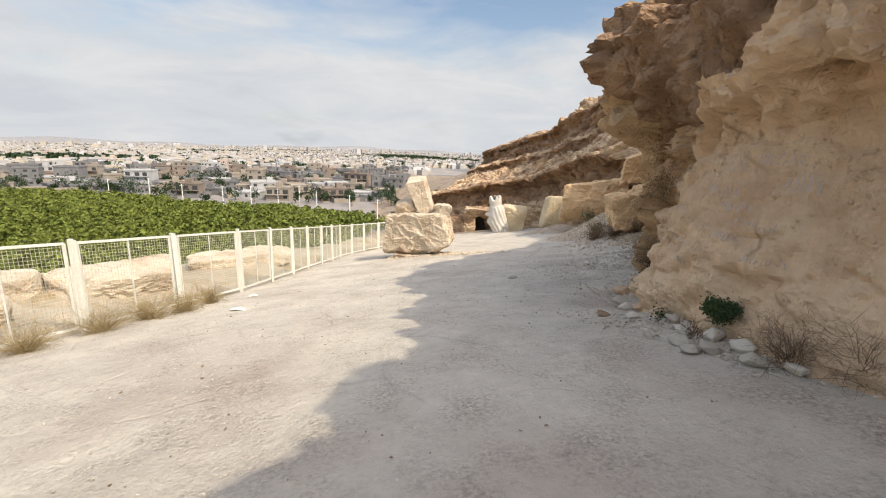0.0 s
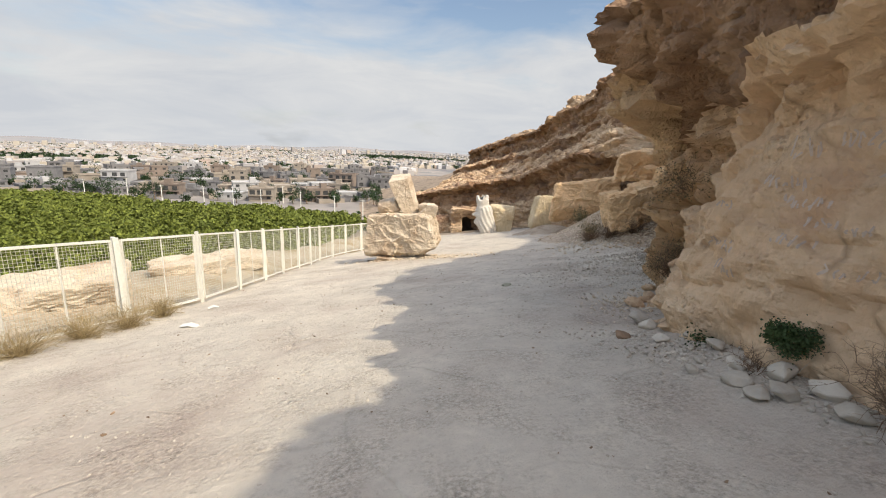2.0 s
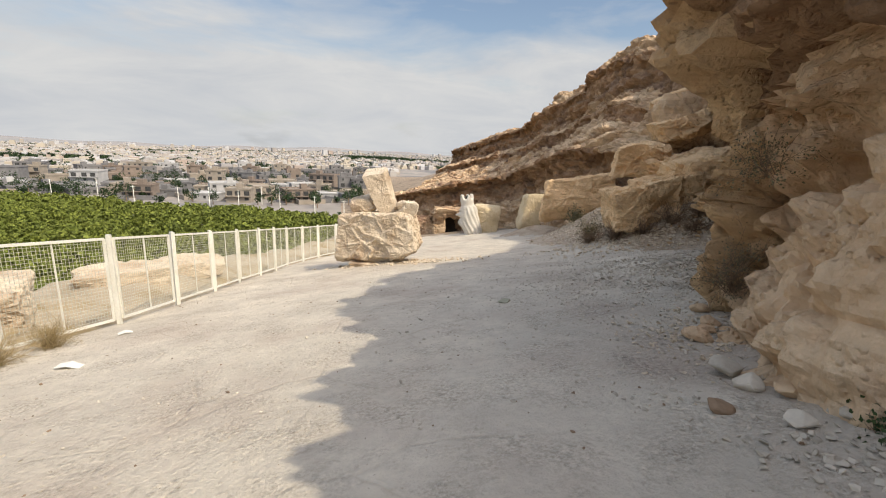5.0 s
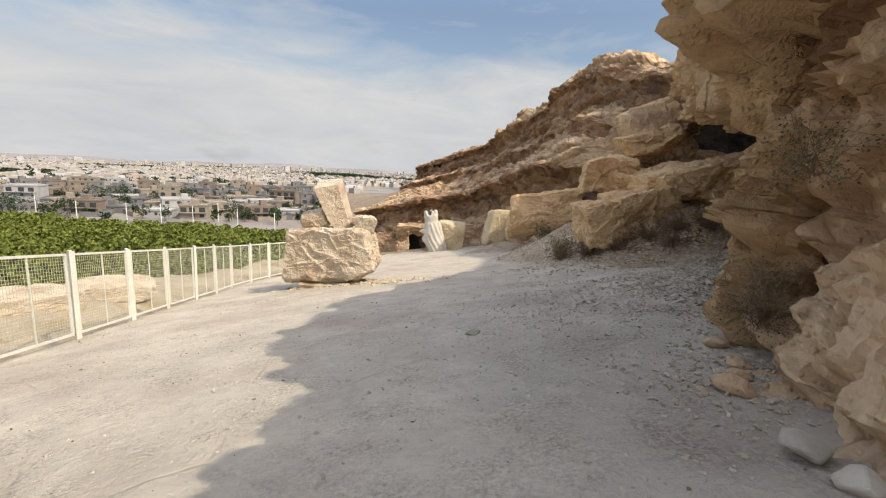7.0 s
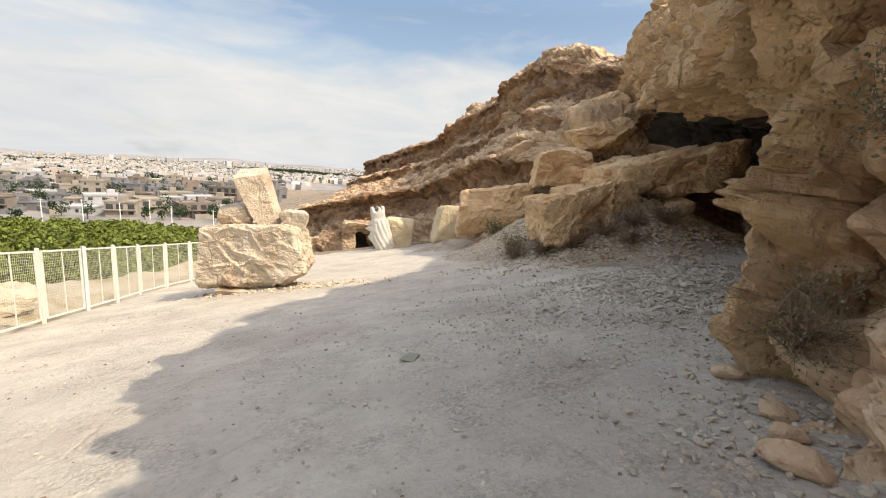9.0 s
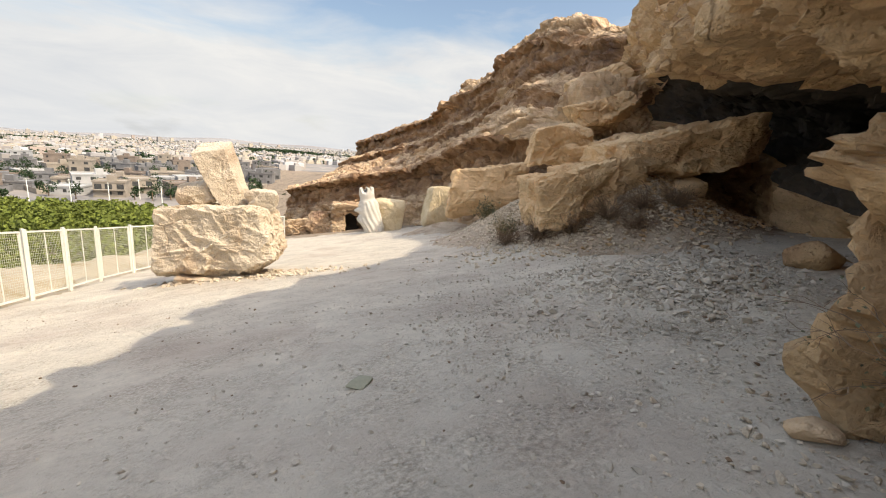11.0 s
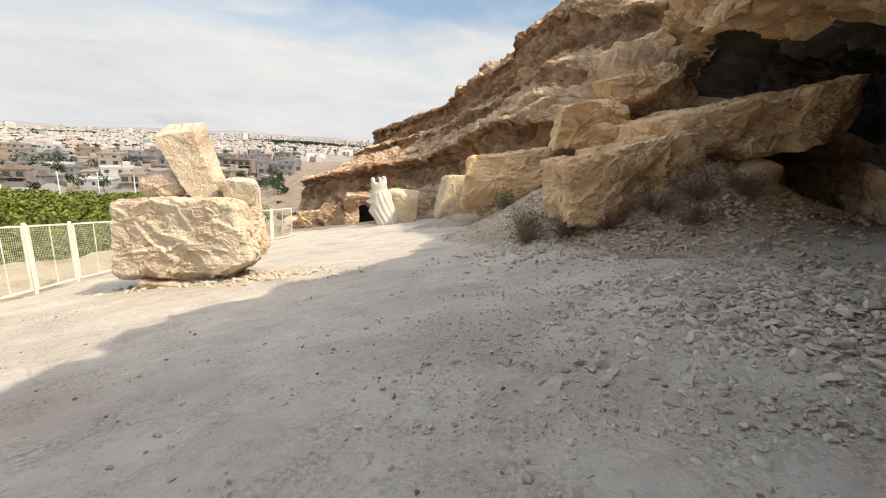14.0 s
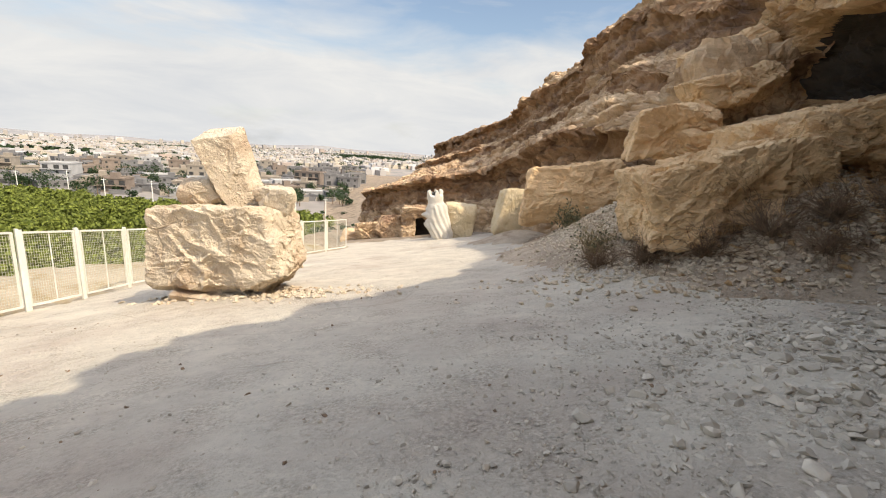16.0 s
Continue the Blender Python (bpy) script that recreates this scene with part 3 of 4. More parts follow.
rock("balanced_slab", (2.46, 20.70, 1.18), (0.33, 0.30, 0.79), (6, -18, VIEW), 12, 6, label="pale upright limestone slab balanced on the boulder",
     category="rock", cuts=0, rough=0.045, freq=2.2, sharp=60, boxy=1.0, taper=0.12, cut=((-0.75, 0, -0.66, 1.08),))
rock("perched_stone", (1.82, 20.95, 0.70), (0.52, 0.42, 0.36), (0, -16, VIEW), 26, 6, label="rounded tan stone perched on the boulder",
     category="rock", group="stones on the boulder", cuts=12, rough=0.09, sharp=9, freq=2.0)
rock("perched_stone", (3.26, 20.18, 0.70), (0.47, 0.40, 0.30), (0, 14, VIEW), 36, 6, label="wedge-shaped pale stone perched on the boulder",
     category="rock", group="stones on the boulder", cuts=10, rough=0.09, sharp=12, freq=2.0)
rock("supporting_slab", (1.75, 20.3, -1.38), (0.62, 0.40, 0.12), (0, 4, VIEW), 35, 4, label="flat tan stone slab under the boulder", category="rock", cuts=5, rough=0.05)
rock("yellow_block", (14.25, 38.45, -3.05), (1.22, 0.9, 1.55), (0, 6, VIEW), 41, 5, M_YELLOW, label="rough yellow limestone block behind the carved head",
     category="rock", cuts=6, rough=0.06)
BLOCKS = "blocks before the cave"
rock("fallen_block", (10.45, 16.2, 1.42), (1.70, 1.25, 0.80), (0, -13, -26), 51, 7, M_TAN, label="large tilted limestone block at the cliff foot",
     category="boulder", group=BLOCKS, cuts=6, rough=0.12, freq=1.6, sharp=36)
rock("fallen_block", (13.55, 16.0, 2.62), (2.35, 2.2, 0.66), (-4, -13, -23), 54, 7, M_TAN, label="long flat limestone slab below the cave mouth",
     category="boulder", group=BLOCKS, cuts=3, rough=0.085, freq=1.5, sharp=36)
rock("fallen_block", (13.5, 20.5, 2.75), (1.25, 1.1, 0.72), (0, -12, -24), 57, 6, M_TAN, label="angular limestone block wedged between larger blocks",
     category="boulder", group=BLOCKS, cuts=5, rough=0.12, freq=1.7, sharp=36)
rock("fallen_block", (17.5, 22.9, 5.6), (1.45, 1.1, 0.52), (0, -27, -22), 60, 6, M_TAN, label="tilted limestone block beside the cave mouth",
     category="boulder", group=BLOCKS, cuts=5, rough=0.12, freq=1.7, sharp=36)
rock("fallen_block", (12.35, 14.9, 1.45), (0.65, 0.6, 0.48), (0, -25, -20), 63, 6, M_TAN, label="rounded limestone block propping the long slab",
     category="boulder", group=BLOCKS, cuts=6, rough=0.06)
rock("fallen_block", (14.1, 25.5, 0.55), (2.35, 1.2, 1.25), (0, -12, -23), 66, 6, M_TAN, label="broad flat-fronted limestone block at the cliff foot",
     category="boulder", group=BLOCKS, cuts=4, rough=0.07, freq=1.5)
rock("fallen_block", (13.5, 29.7, -1.0), (0.78, 0.9, 1.35), (0, 8, -20), 69, 5, M_YELLOW, label="yellow sunlit limestone block at the cliff foot",
     category="boulder", group=BLOCKS, cuts=6, rough=0.06)
rock("fallen_block", (15.3, 19.3, 2.2), (2.5, 2.3, 1.0), (0, -8, -30), 72, 6, M_TAN, label="limestone ledge at the mouth of the cave",
     category="boulder", group=BLOCKS, cuts=5, rough=0.12, freq=1.7, sharp=36)
rock("fallen_block", (16.7, 21.5, 4.25), (1.45, 1.2, 0.62), (0, -16, -25), 75, 6, M_TAN, label="limestone block stacked below the tilted block",
     category="boulder", group=BLOCKS, cuts=5, rough=0.12, freq=1.7, sharp=36)
rock("fallen_block", (12.9, 18.2, 1.5), (1.5, 1.3, 0.85), (0, -10, -25), 78, 6, M_TAN, label="limestone block behind the large tilted block",
     category="boulder", group=BLOCKS, cuts=5, rough=0.12, freq=1.7, sharp=36)


rock("cliff_core", (18.6, 22.4, 1.9), (2.9, 2.6, 3.4), (0, -8, -26), 79, 6, M_LEDGES, label="weathered limestone mass between the cave and the ledges",
     category="cliff", kind="structure", cuts=5, rough=0.10, freq=1.4, sharp=22)

# ---------------------------------------------------------------- carved head


def carved_head():
    # height, centre towards the face, half length, half width
    tab = [(0.0, 0.22, 0.60, 0.56), (0.35, 0.16, 0.66, 0.58), (0.8, 0.04, 0.72, 0.58), (1.2, -0.04, 0.72, 0.56), (1.5, -0.06, 0.70, 0.55),
           (1.75, -0.06, 0.66, 0.56), (2.0, -0.04, 0.62, 0.55), (2.3, -0.04, 0.56, 0.50), (2.5, -0.06, 0.48, 0.46), (2.9, -0.10, 0.50, 0.48), (3.0, -0.10, 0.3, 0.3)]
    rows = spline(tab, [6] * (len(tab) - 1))
    n = 64
    V = []
    for h, c, a, b in rows:
        for i in range(n):
            th = 2 * math.pi * i / n
            x, y = c + a * (1.18 if math.cos(th) > 0 else 1.0) * math.cos(th), b * math.sin(th)
            z = h
            front = max(0.0, -math.cos(th)) ** 6
            x -= front * (0.34 * math.exp(-((h - 1.72) / 0.15) ** 2) + 0.12 * math.exp(-((h - 2.08) / 0.09) ** 2) + 0.16 * math.exp(-((h - 1.05) / 0.25) ** 2)
                          - 0.12 * math.exp(-((h - 1.45) / 0.08) ** 2))
            lock = 0.045 * math.sin(th * 13 + 4.0 * h) * (0.0 if h > 2.35 else 1.0 if h < 1.2 or math.cos(th) > -0.1 else 0.1)
            x += lock * math.cos(th)
            y += lock * math.sin(th)
            if h > 2.75:
                z += 0.36 * max(0.0, math.sin(th * 5 + 0.6))
            k = 0.03 * noise.fractal(Vector((x * 2, y * 2, h * 2)), 1.0, 2.0, 3)
            V.append((x + k, y + k, z))
    F = grid_faces(len(rows), n)
    F += [(i * n + n - 1, (i + 1) * n + n - 1, (i + 1) * n, i * n) for i in range(len(rows) - 1)]
    F.append(tuple(range((len(rows) - 1) * n, len(rows) * n)))
    ob = mesh_object("carved_stone_head", V, F, M_WHITE, label="white limestone sculpture of a crowned bearded head", category="sculpture")
    ob.matrix_world = pose(12.75, 38.1, -4.1, 0, -7, VIEW)
    return ob


carved_head()

# ---------------------------------------------------------------- fence


def bar(p, q, w, d):
    """A square bar from p to q."""
    p, q = Vector(p), Vector(q)
    v, f = box(-w / 2, w / 2, -d / 2, d / 2, 0, (q - p).length)
    m = Matrix.Translation(p) @ (q - p).to_track_quat('Z', 'Y').to_matrix().to_4x4()
    return [m @ Vector(c) for c in v], f


def fence_panel(a, b, index):
    """Post at a with an angle-iron flange, framed wire panel to b."""
    za, zb = float(land_z(*a)) - 0.12, float(land_z(*b)) - 0.12
    A, Bv = Vector((*a, za)), Vector((*b, zb))
    along = (Bv - A).normalized()
    root = new("fence_section")
    root.matrix_world = Matrix.Translation(A)
    tagged(root, "white-painted steel fence section with wire mesh beside the path", "fence", "fence sections")
    up = Vector((0, 0, 1))
    O = Vector((0, 0, 0))
    jitter = Vector((0.02 * math.sin(index * 2.1), 0.02 * math.cos(index * 1.7), 0))
    side = Vector((along.y, -along.x, 0)).normalized()
    h = 1.96

    def part(name, pieces, mat):
        pl = Pile()
        for v, f in pieces:
            pl.put(v, f)
        return mesh_object(name, pl.v, pl.f, mat, root, smooth=False)

    part("post", [bar(O - up * 0.25, O + up * h + jitter, 0.075, 0.06), bar(O - up * 0.25 + along * 0.045, O + up * (h - 0.02) + jitter + along * 0.045, 0.012, 0.11)], M_PAINT)
    e0, e1 = O + along * 0.12, (Bv - A) - along * 0.10
    lo, hi = 0.24, h - 0.08
    part("top_rail", [bar(e0 + up * hi, e1 + up * hi, 0.045, 0.045)], M_PAINT)
    part("bottom_rail", [bar(e0 + up * lo, e1 + up * lo, 0.045, 0.045)], M_PAINT)
    part("stile", [bar(e0 + up * lo, e0 + up * hi, 0.045, 0.045)], M_PAINT)
    part("stile", [bar(e1 + up * lo, e1 + up * hi, 0.045, 0.045)], M_PAINT)
    mid = (e0 + e1) / 2
    part("middle_bar", [bar(mid + up * lo, mid + up * hi, 0.022, 0.022)], M_PAINT)
    wires = []
    n = int((e1 - e0).length / 0.062)
    for i in range(1, n):
        q = e0.lerp(e1, i / n)
        wires.append(bar(q + up * lo, q + up * hi, 0.005, 0.005))
    n = int((hi - lo) / 0.062)
    for i in range(1, n):
        z = lo + (hi - lo) * i / n
        wires.append(bar(e0 + up * z, e1 + up * z, 0.005, 0.005))
    part("wire_mesh", wires, M_WIRE)


for i in range(len(FENCE) - 1):
    fence_panel(FENCE[i], FENCE[i + 1], i)


# ---------------------------------------------------------------- orchard, town and trees on the plain


def leaf_clump(rng, n, rx, rz, leaf):
    """A crown of n small leaf sprays in an uneven shell."""
    V, F = [], []
    lobes = rng.normal(0, 0.45, (5, 3)) * (rx, rx, rz)
    for _ in range(n):
        d = rng.normal(0, 1, 3)
        d /= np.linalg.norm(d)
        c = lobes[rng.randint(5)] + d * np.array((rx, rx, rz)) * rng.uniform(0.45, 0.8)
        a = rng.normal(0, 1, 3)
        a /= np.linalg.norm(a)
        b = np.cross(a, rng.normal(0, 1, 3))
        b /= np.linalg.norm(b)
        s1, s2 = leaf * rng.uniform(0.6, 1.3), leaf * rng.uniform(0.4, 0.8)
        n0 = len(V)
        V += [c - a * s1, c + b * s2, c + a * s1, c - b * s2 + np.cross(a, b) * s2 * 0.5]
        F += [(n0, n0 + 1, n0 + 2), (n0, n0 + 2, n0 + 3)]
    return np.array(V), F


def orchard():
    rng = np.random.RandomState(4)
    kinds = [leaf_clump(rng, 110, 1.7, 1.3, 0.55) for _ in range(5)]
    V, F = [], []
    for gx in np.arange(-270, 40, 3.5):
        for gy in np.arange(20, 310, 3.5):
            x, y = gx + rng.uniform(-0.9, 0.9), gy + rng.uniform(-0.9, 0.9)
            d = math.hypot(x, y)
            az = math.degrees(math.atan2(x, y))
            edge = np.interp(az, [-60, -30, -26, -17, -8, 2, 6, 9], [240, 225, 212, 172, 158, 138, 128, 60])
            z = float(land_z(x, y))
            if d > edge * 1.28 + rng.uniform(-5, 5) or az < -56 or z > -26.2 or rng.uniform() < 0.03:
                continue
            v, f = kinds[rng.randint(5)]
            s = rng.uniform(0.8, 1.3)
            rng.uniform()
            th = rng.uniform(0, 6.28)
            R = np.array(((math.cos(th), -math.sin(th), 0), (math.sin(th), math.cos(th), 0), (0, 0, 1)))
            n0 = sum(len(q) for q in V)
            V.append(v @ R.T * s + (x, y, z + 1.5 * s))
            F.append((n0, f))
    allv = np.vstack(V)
    faces = [tuple(n0 + i for i in q) for n0, f in F for q in f]
    mesh_object("orchard_trees", allv, faces, M_LEAF, smooth=False, label="dense green orchard of low citrus trees on the plain", category="trees", kind="stuff")


orchard()


def town_material():
    m = material("town_walls", (0.5, 0.45, 0.39), (0.60, 0.55, 0.48), 0.15, 0.9, 0.1, 3.0)
    nt = m.node_tree
    b = nt.nodes["Principled BSDF"]
    geo = nt.nodes.new("ShaderNodeNewGeometry")
    r = nt.nodes.new("ShaderNodeValToRGB")
    r.color_ramp.interpolation = 'CONSTANT'
    cols = [(0.0, (0.40, 0.36, 0.31)), (0.16, (0.47, 0.445, 0.41)), (0.34, (0.34, 0.31, 0.28)), (0.46, (0.50, 0.44, 0.35)),
            (0.60, (0.54, 0.53, 0.515)), (0.72, (0.40, 0.375, 0.35)), (0.86, (0.43, 0.35, 0.29)), (0.93, (0.47, 0.41, 0.32))]
    while len(r.color_ramp.elements) < len(cols):
        r.color_ramp.elements.new(0.5)
    for e, (pos, c) in zip(r.color_ramp.elements, cols):
        e.position, e.color = pos, (*c, 1)
    nt.links.new(geo.outputs["Random Per Island"], r.inputs["Fac"])
    nt.links.new(r.outputs["Color"], b.inputs["Base Color"])
    return m


M_TOWN = town_material()
M_PANE = material("dark_window", (0.05, 0.05, 0.05), (0.09, 0.09, 0.085), 1.0, 0.25, 0.0, 5.0)
# wall tones, darkened: cloud shadow over the near houses is put into the colour
M_PLASTER = [material("house_plaster", (0.17, 0.165, 0.16), (0.26, 0.25, 0.24), 0.3, 0.9, 0.2, 4.0),
             material("house_plaster", (0.42, 0.41, 0.39), (0.52, 0.505, 0.48), 0.3, 0.9, 0.2, 4.0),
             material("house_brick", (0.22, 0.175, 0.14), (0.30, 0.24, 0.19), 0.3, 0.9, 0.2, 4.0),
             material("house_render", (0.31, 0.265, 0.21), (0.40, 0.345, 0.275), 0.3, 0.9, 0.2, 4.0)]


def far_town():
    rng = np.random.RandomState(9)
    pl, trees = Pile(), []
    kinds = [leaf_clump(rng, 60, 2.6, 2.6, 1.0) for _ in range(3)]
    for _ in range(21000):
        az = rng.uniform(-52, 20)
        d = 480 + 2900 * rng.uniform() ** 1.25
        x, y = d * math.sin(radians(az)), d * math.cos(radians(az))
        z = float(land_z(x, y))
        if az > 11 and d < 700:
            continue
        u = rng.uniform()
        park = noise.noise(Vector((x * 0.0022, y * 0.0022, 5)))
        if d < 640 and u > 0.55:
            continue
        if u < 0.12 or park > 0.40:
            v, f = kinds[rng.randint(3)]
            trees.append((v * rng.uniform(0.8, 1.9) + (x, y, z + 3.0), f))
            continue
        w, dp = rng.uniform(6, 15), rng.uniform(6, 12)
        st = rng.choice([1, 1, 1, 2, 2, 2, 3])
        if d > 1500 and u > 0.993:
            st, w, dp = rng.randint(6, 10), 16, 14
        h = st * 2.7 + 0.3
        m = Matrix.Translation((x, y, z - 0.5)) @ Matrix.Rotation(radians(18 + rng.choice([0, 90]) + rng.normal(0, 4)), 4, 'Z')
        pl.put(*box(-w / 2, w / 2, -dp / 2, dp / 2, 0, h + 0.5), m)
        if rng.uniform() < 0.5:
            a, b2 = rng.uniform(-w / 3, 0), rng.uniform(-dp / 3, 0)
            pl.put(*box(a, a + 3, b2, b2 + 3, h + 0.5, h + 2.8), m)
    mesh_object("far_town", pl.v, pl.f, M_TOWN, smooth=False, label="distant town of low cream, grey and white flat-roofed houses", category="buildings", kind="stuff")
    V, F, n0 = [], [], 0
    for v, f in trees:
        V.append(v)
        F += [tuple(n0 + i for i in q) for q in f]
        n0 += len(v)
    mesh_object("town_trees", np.vstack(V), F, M_TREE, smooth=False, label="dark green trees scattered between the town houses", category="trees", kind="stuff")


far_town()


def house(x, y, w, d, storeys, turn, mat, rng, tone):
    z = float(land_z(x, y))
    root = new("house")
    root.matrix_world = pose(x, y, z, 0, 0, turn)
    tagged(root, tone + " flat-roofed %s house at the orchard's edge" % ("single-storey" if storeys == 1 else "two-storey" if storeys == 2 else "three-storey"),
           "house", "houses at the town's edge")
    h = storeys * 3.0
    mesh_object("wall", *box(-w / 2, w / 2, -d / 2, d / 2, -0.6, h), mat, root, smooth=False)
    rim = Pile()                                     # roof slab with a parapet round it
    e = 0.25
    rim.put(*box(-w / 2 - e, w / 2 + e, -d / 2 - e, d / 2 + e, h + 0.004, h + 0.25))
    for q in (box(-w / 2 - e, w / 2 + e, -d / 2 - e, -d / 2, h + 0.254, h + 0.75), box(-w / 2 - e, w / 2 + e, d / 2, d / 2 + e, h + 0.254, h + 0.75),
              box(-w / 2 - e, -w / 2, -d / 2 + 0.004, d / 2 - 0.004, h + 0.254, h + 0.75), box(w / 2, w / 2 + e, -d / 2 + 0.004, d / 2 - 0.004, h + 0.254, h + 0.75)):
        rim.put(*q)
    mesh_object("roof", rim.v, rim.f, mat, root, smooth=False)
    if rng.uniform() < 0.5:
        sx = rng.uniform(-w / 4, w / 4)
        mesh_object("stair_head", *box(sx - 1.5, sx + 1.5, -1.5, 1.8, h + 0.254, h + 2.7), mat, root, smooth=False)
    n = max(2, int(w / 3.6))
    for s in range(storeys):
        open_bay = rng.uniform() < 0.35
        for i in range(n):
            if rng.uniform() < 0.2:
                continue
            cx = -w / 2 + (i + 0.5) * w / n + rng.uniform(-0.4, 0.4)
            ww = 1.2 if open_bay else rng.choice([0.45, 0.6, 0.9])
            mesh_object("window", *box(cx - ww, cx + ww, -d / 2 - 0.06, -d / 2 + 0.1, s * 3.0 + (0.3 if open_bay else 1.1), s * 3.0 + 2.4), M_PANE, root, smooth=False)
        if open_bay and s:
            mesh_object("balcony", *box(-w / 2, w / 2, -d / 2 - 1.3, -d / 2 - 0.07, s * 3.0 - 0.1, s * 3.0 + 0.2), mat, root, smooth=False)


def yard_wall(x, y, w, d, turn, mat):
    """A walled yard: four plain walls with a gate's gap in the front."""
    root = new("yard_wall")
    root.matrix_world = pose(x, y, float(land_z(x, y)), 0, 0, turn)
    tagged(root, "low grey block wall round a yard at the orchard's edge", "wall", "yard walls")
    for q in (box(-w / 2, -1.6, -d / 2, -d / 2 + 0.25, -0.6, 2.3), box(1.6, w / 2, -d / 2, -d / 2 + 0.25, -0.6, 2.3), box(-w / 2, w / 2, d / 2 - 0.25, d / 2, -0.6, 2.3),
              box(-w / 2, -w / 2 + 0.25, -d / 2 + 0.254, d / 2 - 0.254, -0.6, 2.3), box(w / 2 - 0.25, w / 2, -d / 2 + 0.254, d / 2 - 0.254, -0.6, 2.3)):
        mesh_object("wall_run", *q, mat, root, smooth=False)


def near_houses():
    rng = np.random.RandomState(17)
    tones = ["grey concrete", "white plastered", "brown brick", "cream rendered"]
    for row, (gap, n) in enumerate(((12, 15), (28, 20), (46, 24), (66, 28), (88, 32), (112, 36), (138, 38), (166, 40))):
        for i in range(n):
            az = -44 + 52 * (i + rng.uniform(0.1, 0.9)) / n
            edge = np.interp(az, [-60, -30, -26, -17, -8, 2, 6, 12], [245, 232, 215, 185, 178, 172, 168, 165])
            d = edge * 1.28 + gap * 1.6 + rng.uniform(-12, 12)
            k = rng.choice([0, 0, 0, 0, 1, 2, 3])
            house(d * math.sin(radians(az)), d * math.cos(radians(az)), rng.uniform(8, 17), rng.uniform(7, 12), rng.choice([1, 1, 1, 2, 2, 3] if row > 1 else [1, 1, 2]),
                  -az + rng.choice([-25, -12, 5, 15]), M_PLASTER[k], rng, tones[k])
    for i in range(40):
        az = -43 + 50 * (i + rng.uniform(0.1, 0.9)) / 40
        edge = np.interp(az, [-60, -30, -26, -17, -8, 2, 6, 12], [245, 232, 215, 185, 178, 172, 168, 165])
        d = edge * 1.28 + rng.uniform(4, 130)
        yard_wall(d * math.sin(radians(az)), d * math.cos(radians(az)), rng.uniform(14, 30), rng.uniform(10, 18), -az + rng.choice([-25, -12, 5, 15]), M_PLASTER[rng.choice([0, 0, 3])])


near_houses()


def edge_trees():
    rng = np.random.RandomState(23)
    for i in range(210):
        az = rng.uniform(-43, 7)
        edge = np.interp(az, [-60, -30, -26, -17, -8, 2, 6, 12], [240, 228, 214, 180, 170, 160, 155, 150])
        d = edge * 1.28 + 2 + 240 * rng.uniform() ** 1.6
        x, y = d * math.sin(radians(az)), d * math.cos(radians(az))
        z = float(land_z(x, y))
        h = rng.uniform(3.5, 8.0)
        root = new("tree")
        root.matrix_world = pose(x, y, z)
        tagged(root, "dark green broad-leaved tree beside the town houses", "tree", "trees at the town's edge")
        n = 8
        V = [(0.22 * (1 - 0.5 * k) * math.cos(2 * math.pi * j / n), 0.22 * (1 - 0.5 * k) * math.sin(2 * math.pi * j / n), k * h * 0.6 - 0.2) for k in (0, 1) for j in range(n)]
        F = [(j, (j + 1) % n, n + (j + 1) % n, n + j) for j in range(n)]
        mesh_object("trunk", V, F, M_TWIG, root)
        v, f = leaf_clump(rng, 170, h * 0.38, h * 0.36, 0.42)
        mesh_object("crown", v + (0, 0, h * 0.62), f, M_TREE, root, smooth=False)


edge_trees()


# ---------------------------------------------------------------- stones, rubble and plants
bpy.context.view_layer.update()


def stone_data(seed, points=10):
    """An angular broken stone: the hull of a few corners."""
    rng = np.random.RandomState(seed)
    flat = np.array((1.0, rng.uniform(0.6, 0.95), rng.uniform(0.35, 0.7)))
    bm = bmesh.new()
    for _ in range(points):
        d = rng.normal(0, 1, 3)
        bm.verts.new(tuple(d / np.linalg.norm(d) * rng.uniform(0.8, 1.05) * flat))
    hull = bmesh.ops.convex_hull(bm, input=bm.verts[:])
    loose = list({v for v in hull["geom_interior"] + hull["geom_unused"] if isinstance(v, bmesh.types.BMVert)})
    if loose:
        bmesh.ops.delete(bm, geom=loose, context='VERTS')
    if points > 12:
        bmesh.ops.bevel(bm, geom=bm.edges[:], offset=0.05, segments=1, affect='EDGES')
    bm.verts.index_update()
    out = np.array([v.co[:] for v in bm.verts]), [tuple(v.index for v in f.verts) for f in bm.faces]
    bm.free()
    return out


def loose_stone(x, y, size, seed, mat=M_STONE, label="pale broken limestone rock lying at the cliff foot", group="stones at the cliff foot", lift=0.25):
    p, f = stone_data(seed, 22)
    ob = mesh_object("stone", p * size, f, mat, smooth=False, label=label, category="stone", group=group)
    rng = np.random.RandomState(seed + 5)
    ob.matrix_world = pose(x, y, float(land_z(x, y)) + size * lift, rng.uniform(-12, 12), rng.uniform(-12, 12), rng.uniform(0, 360))
    return ob


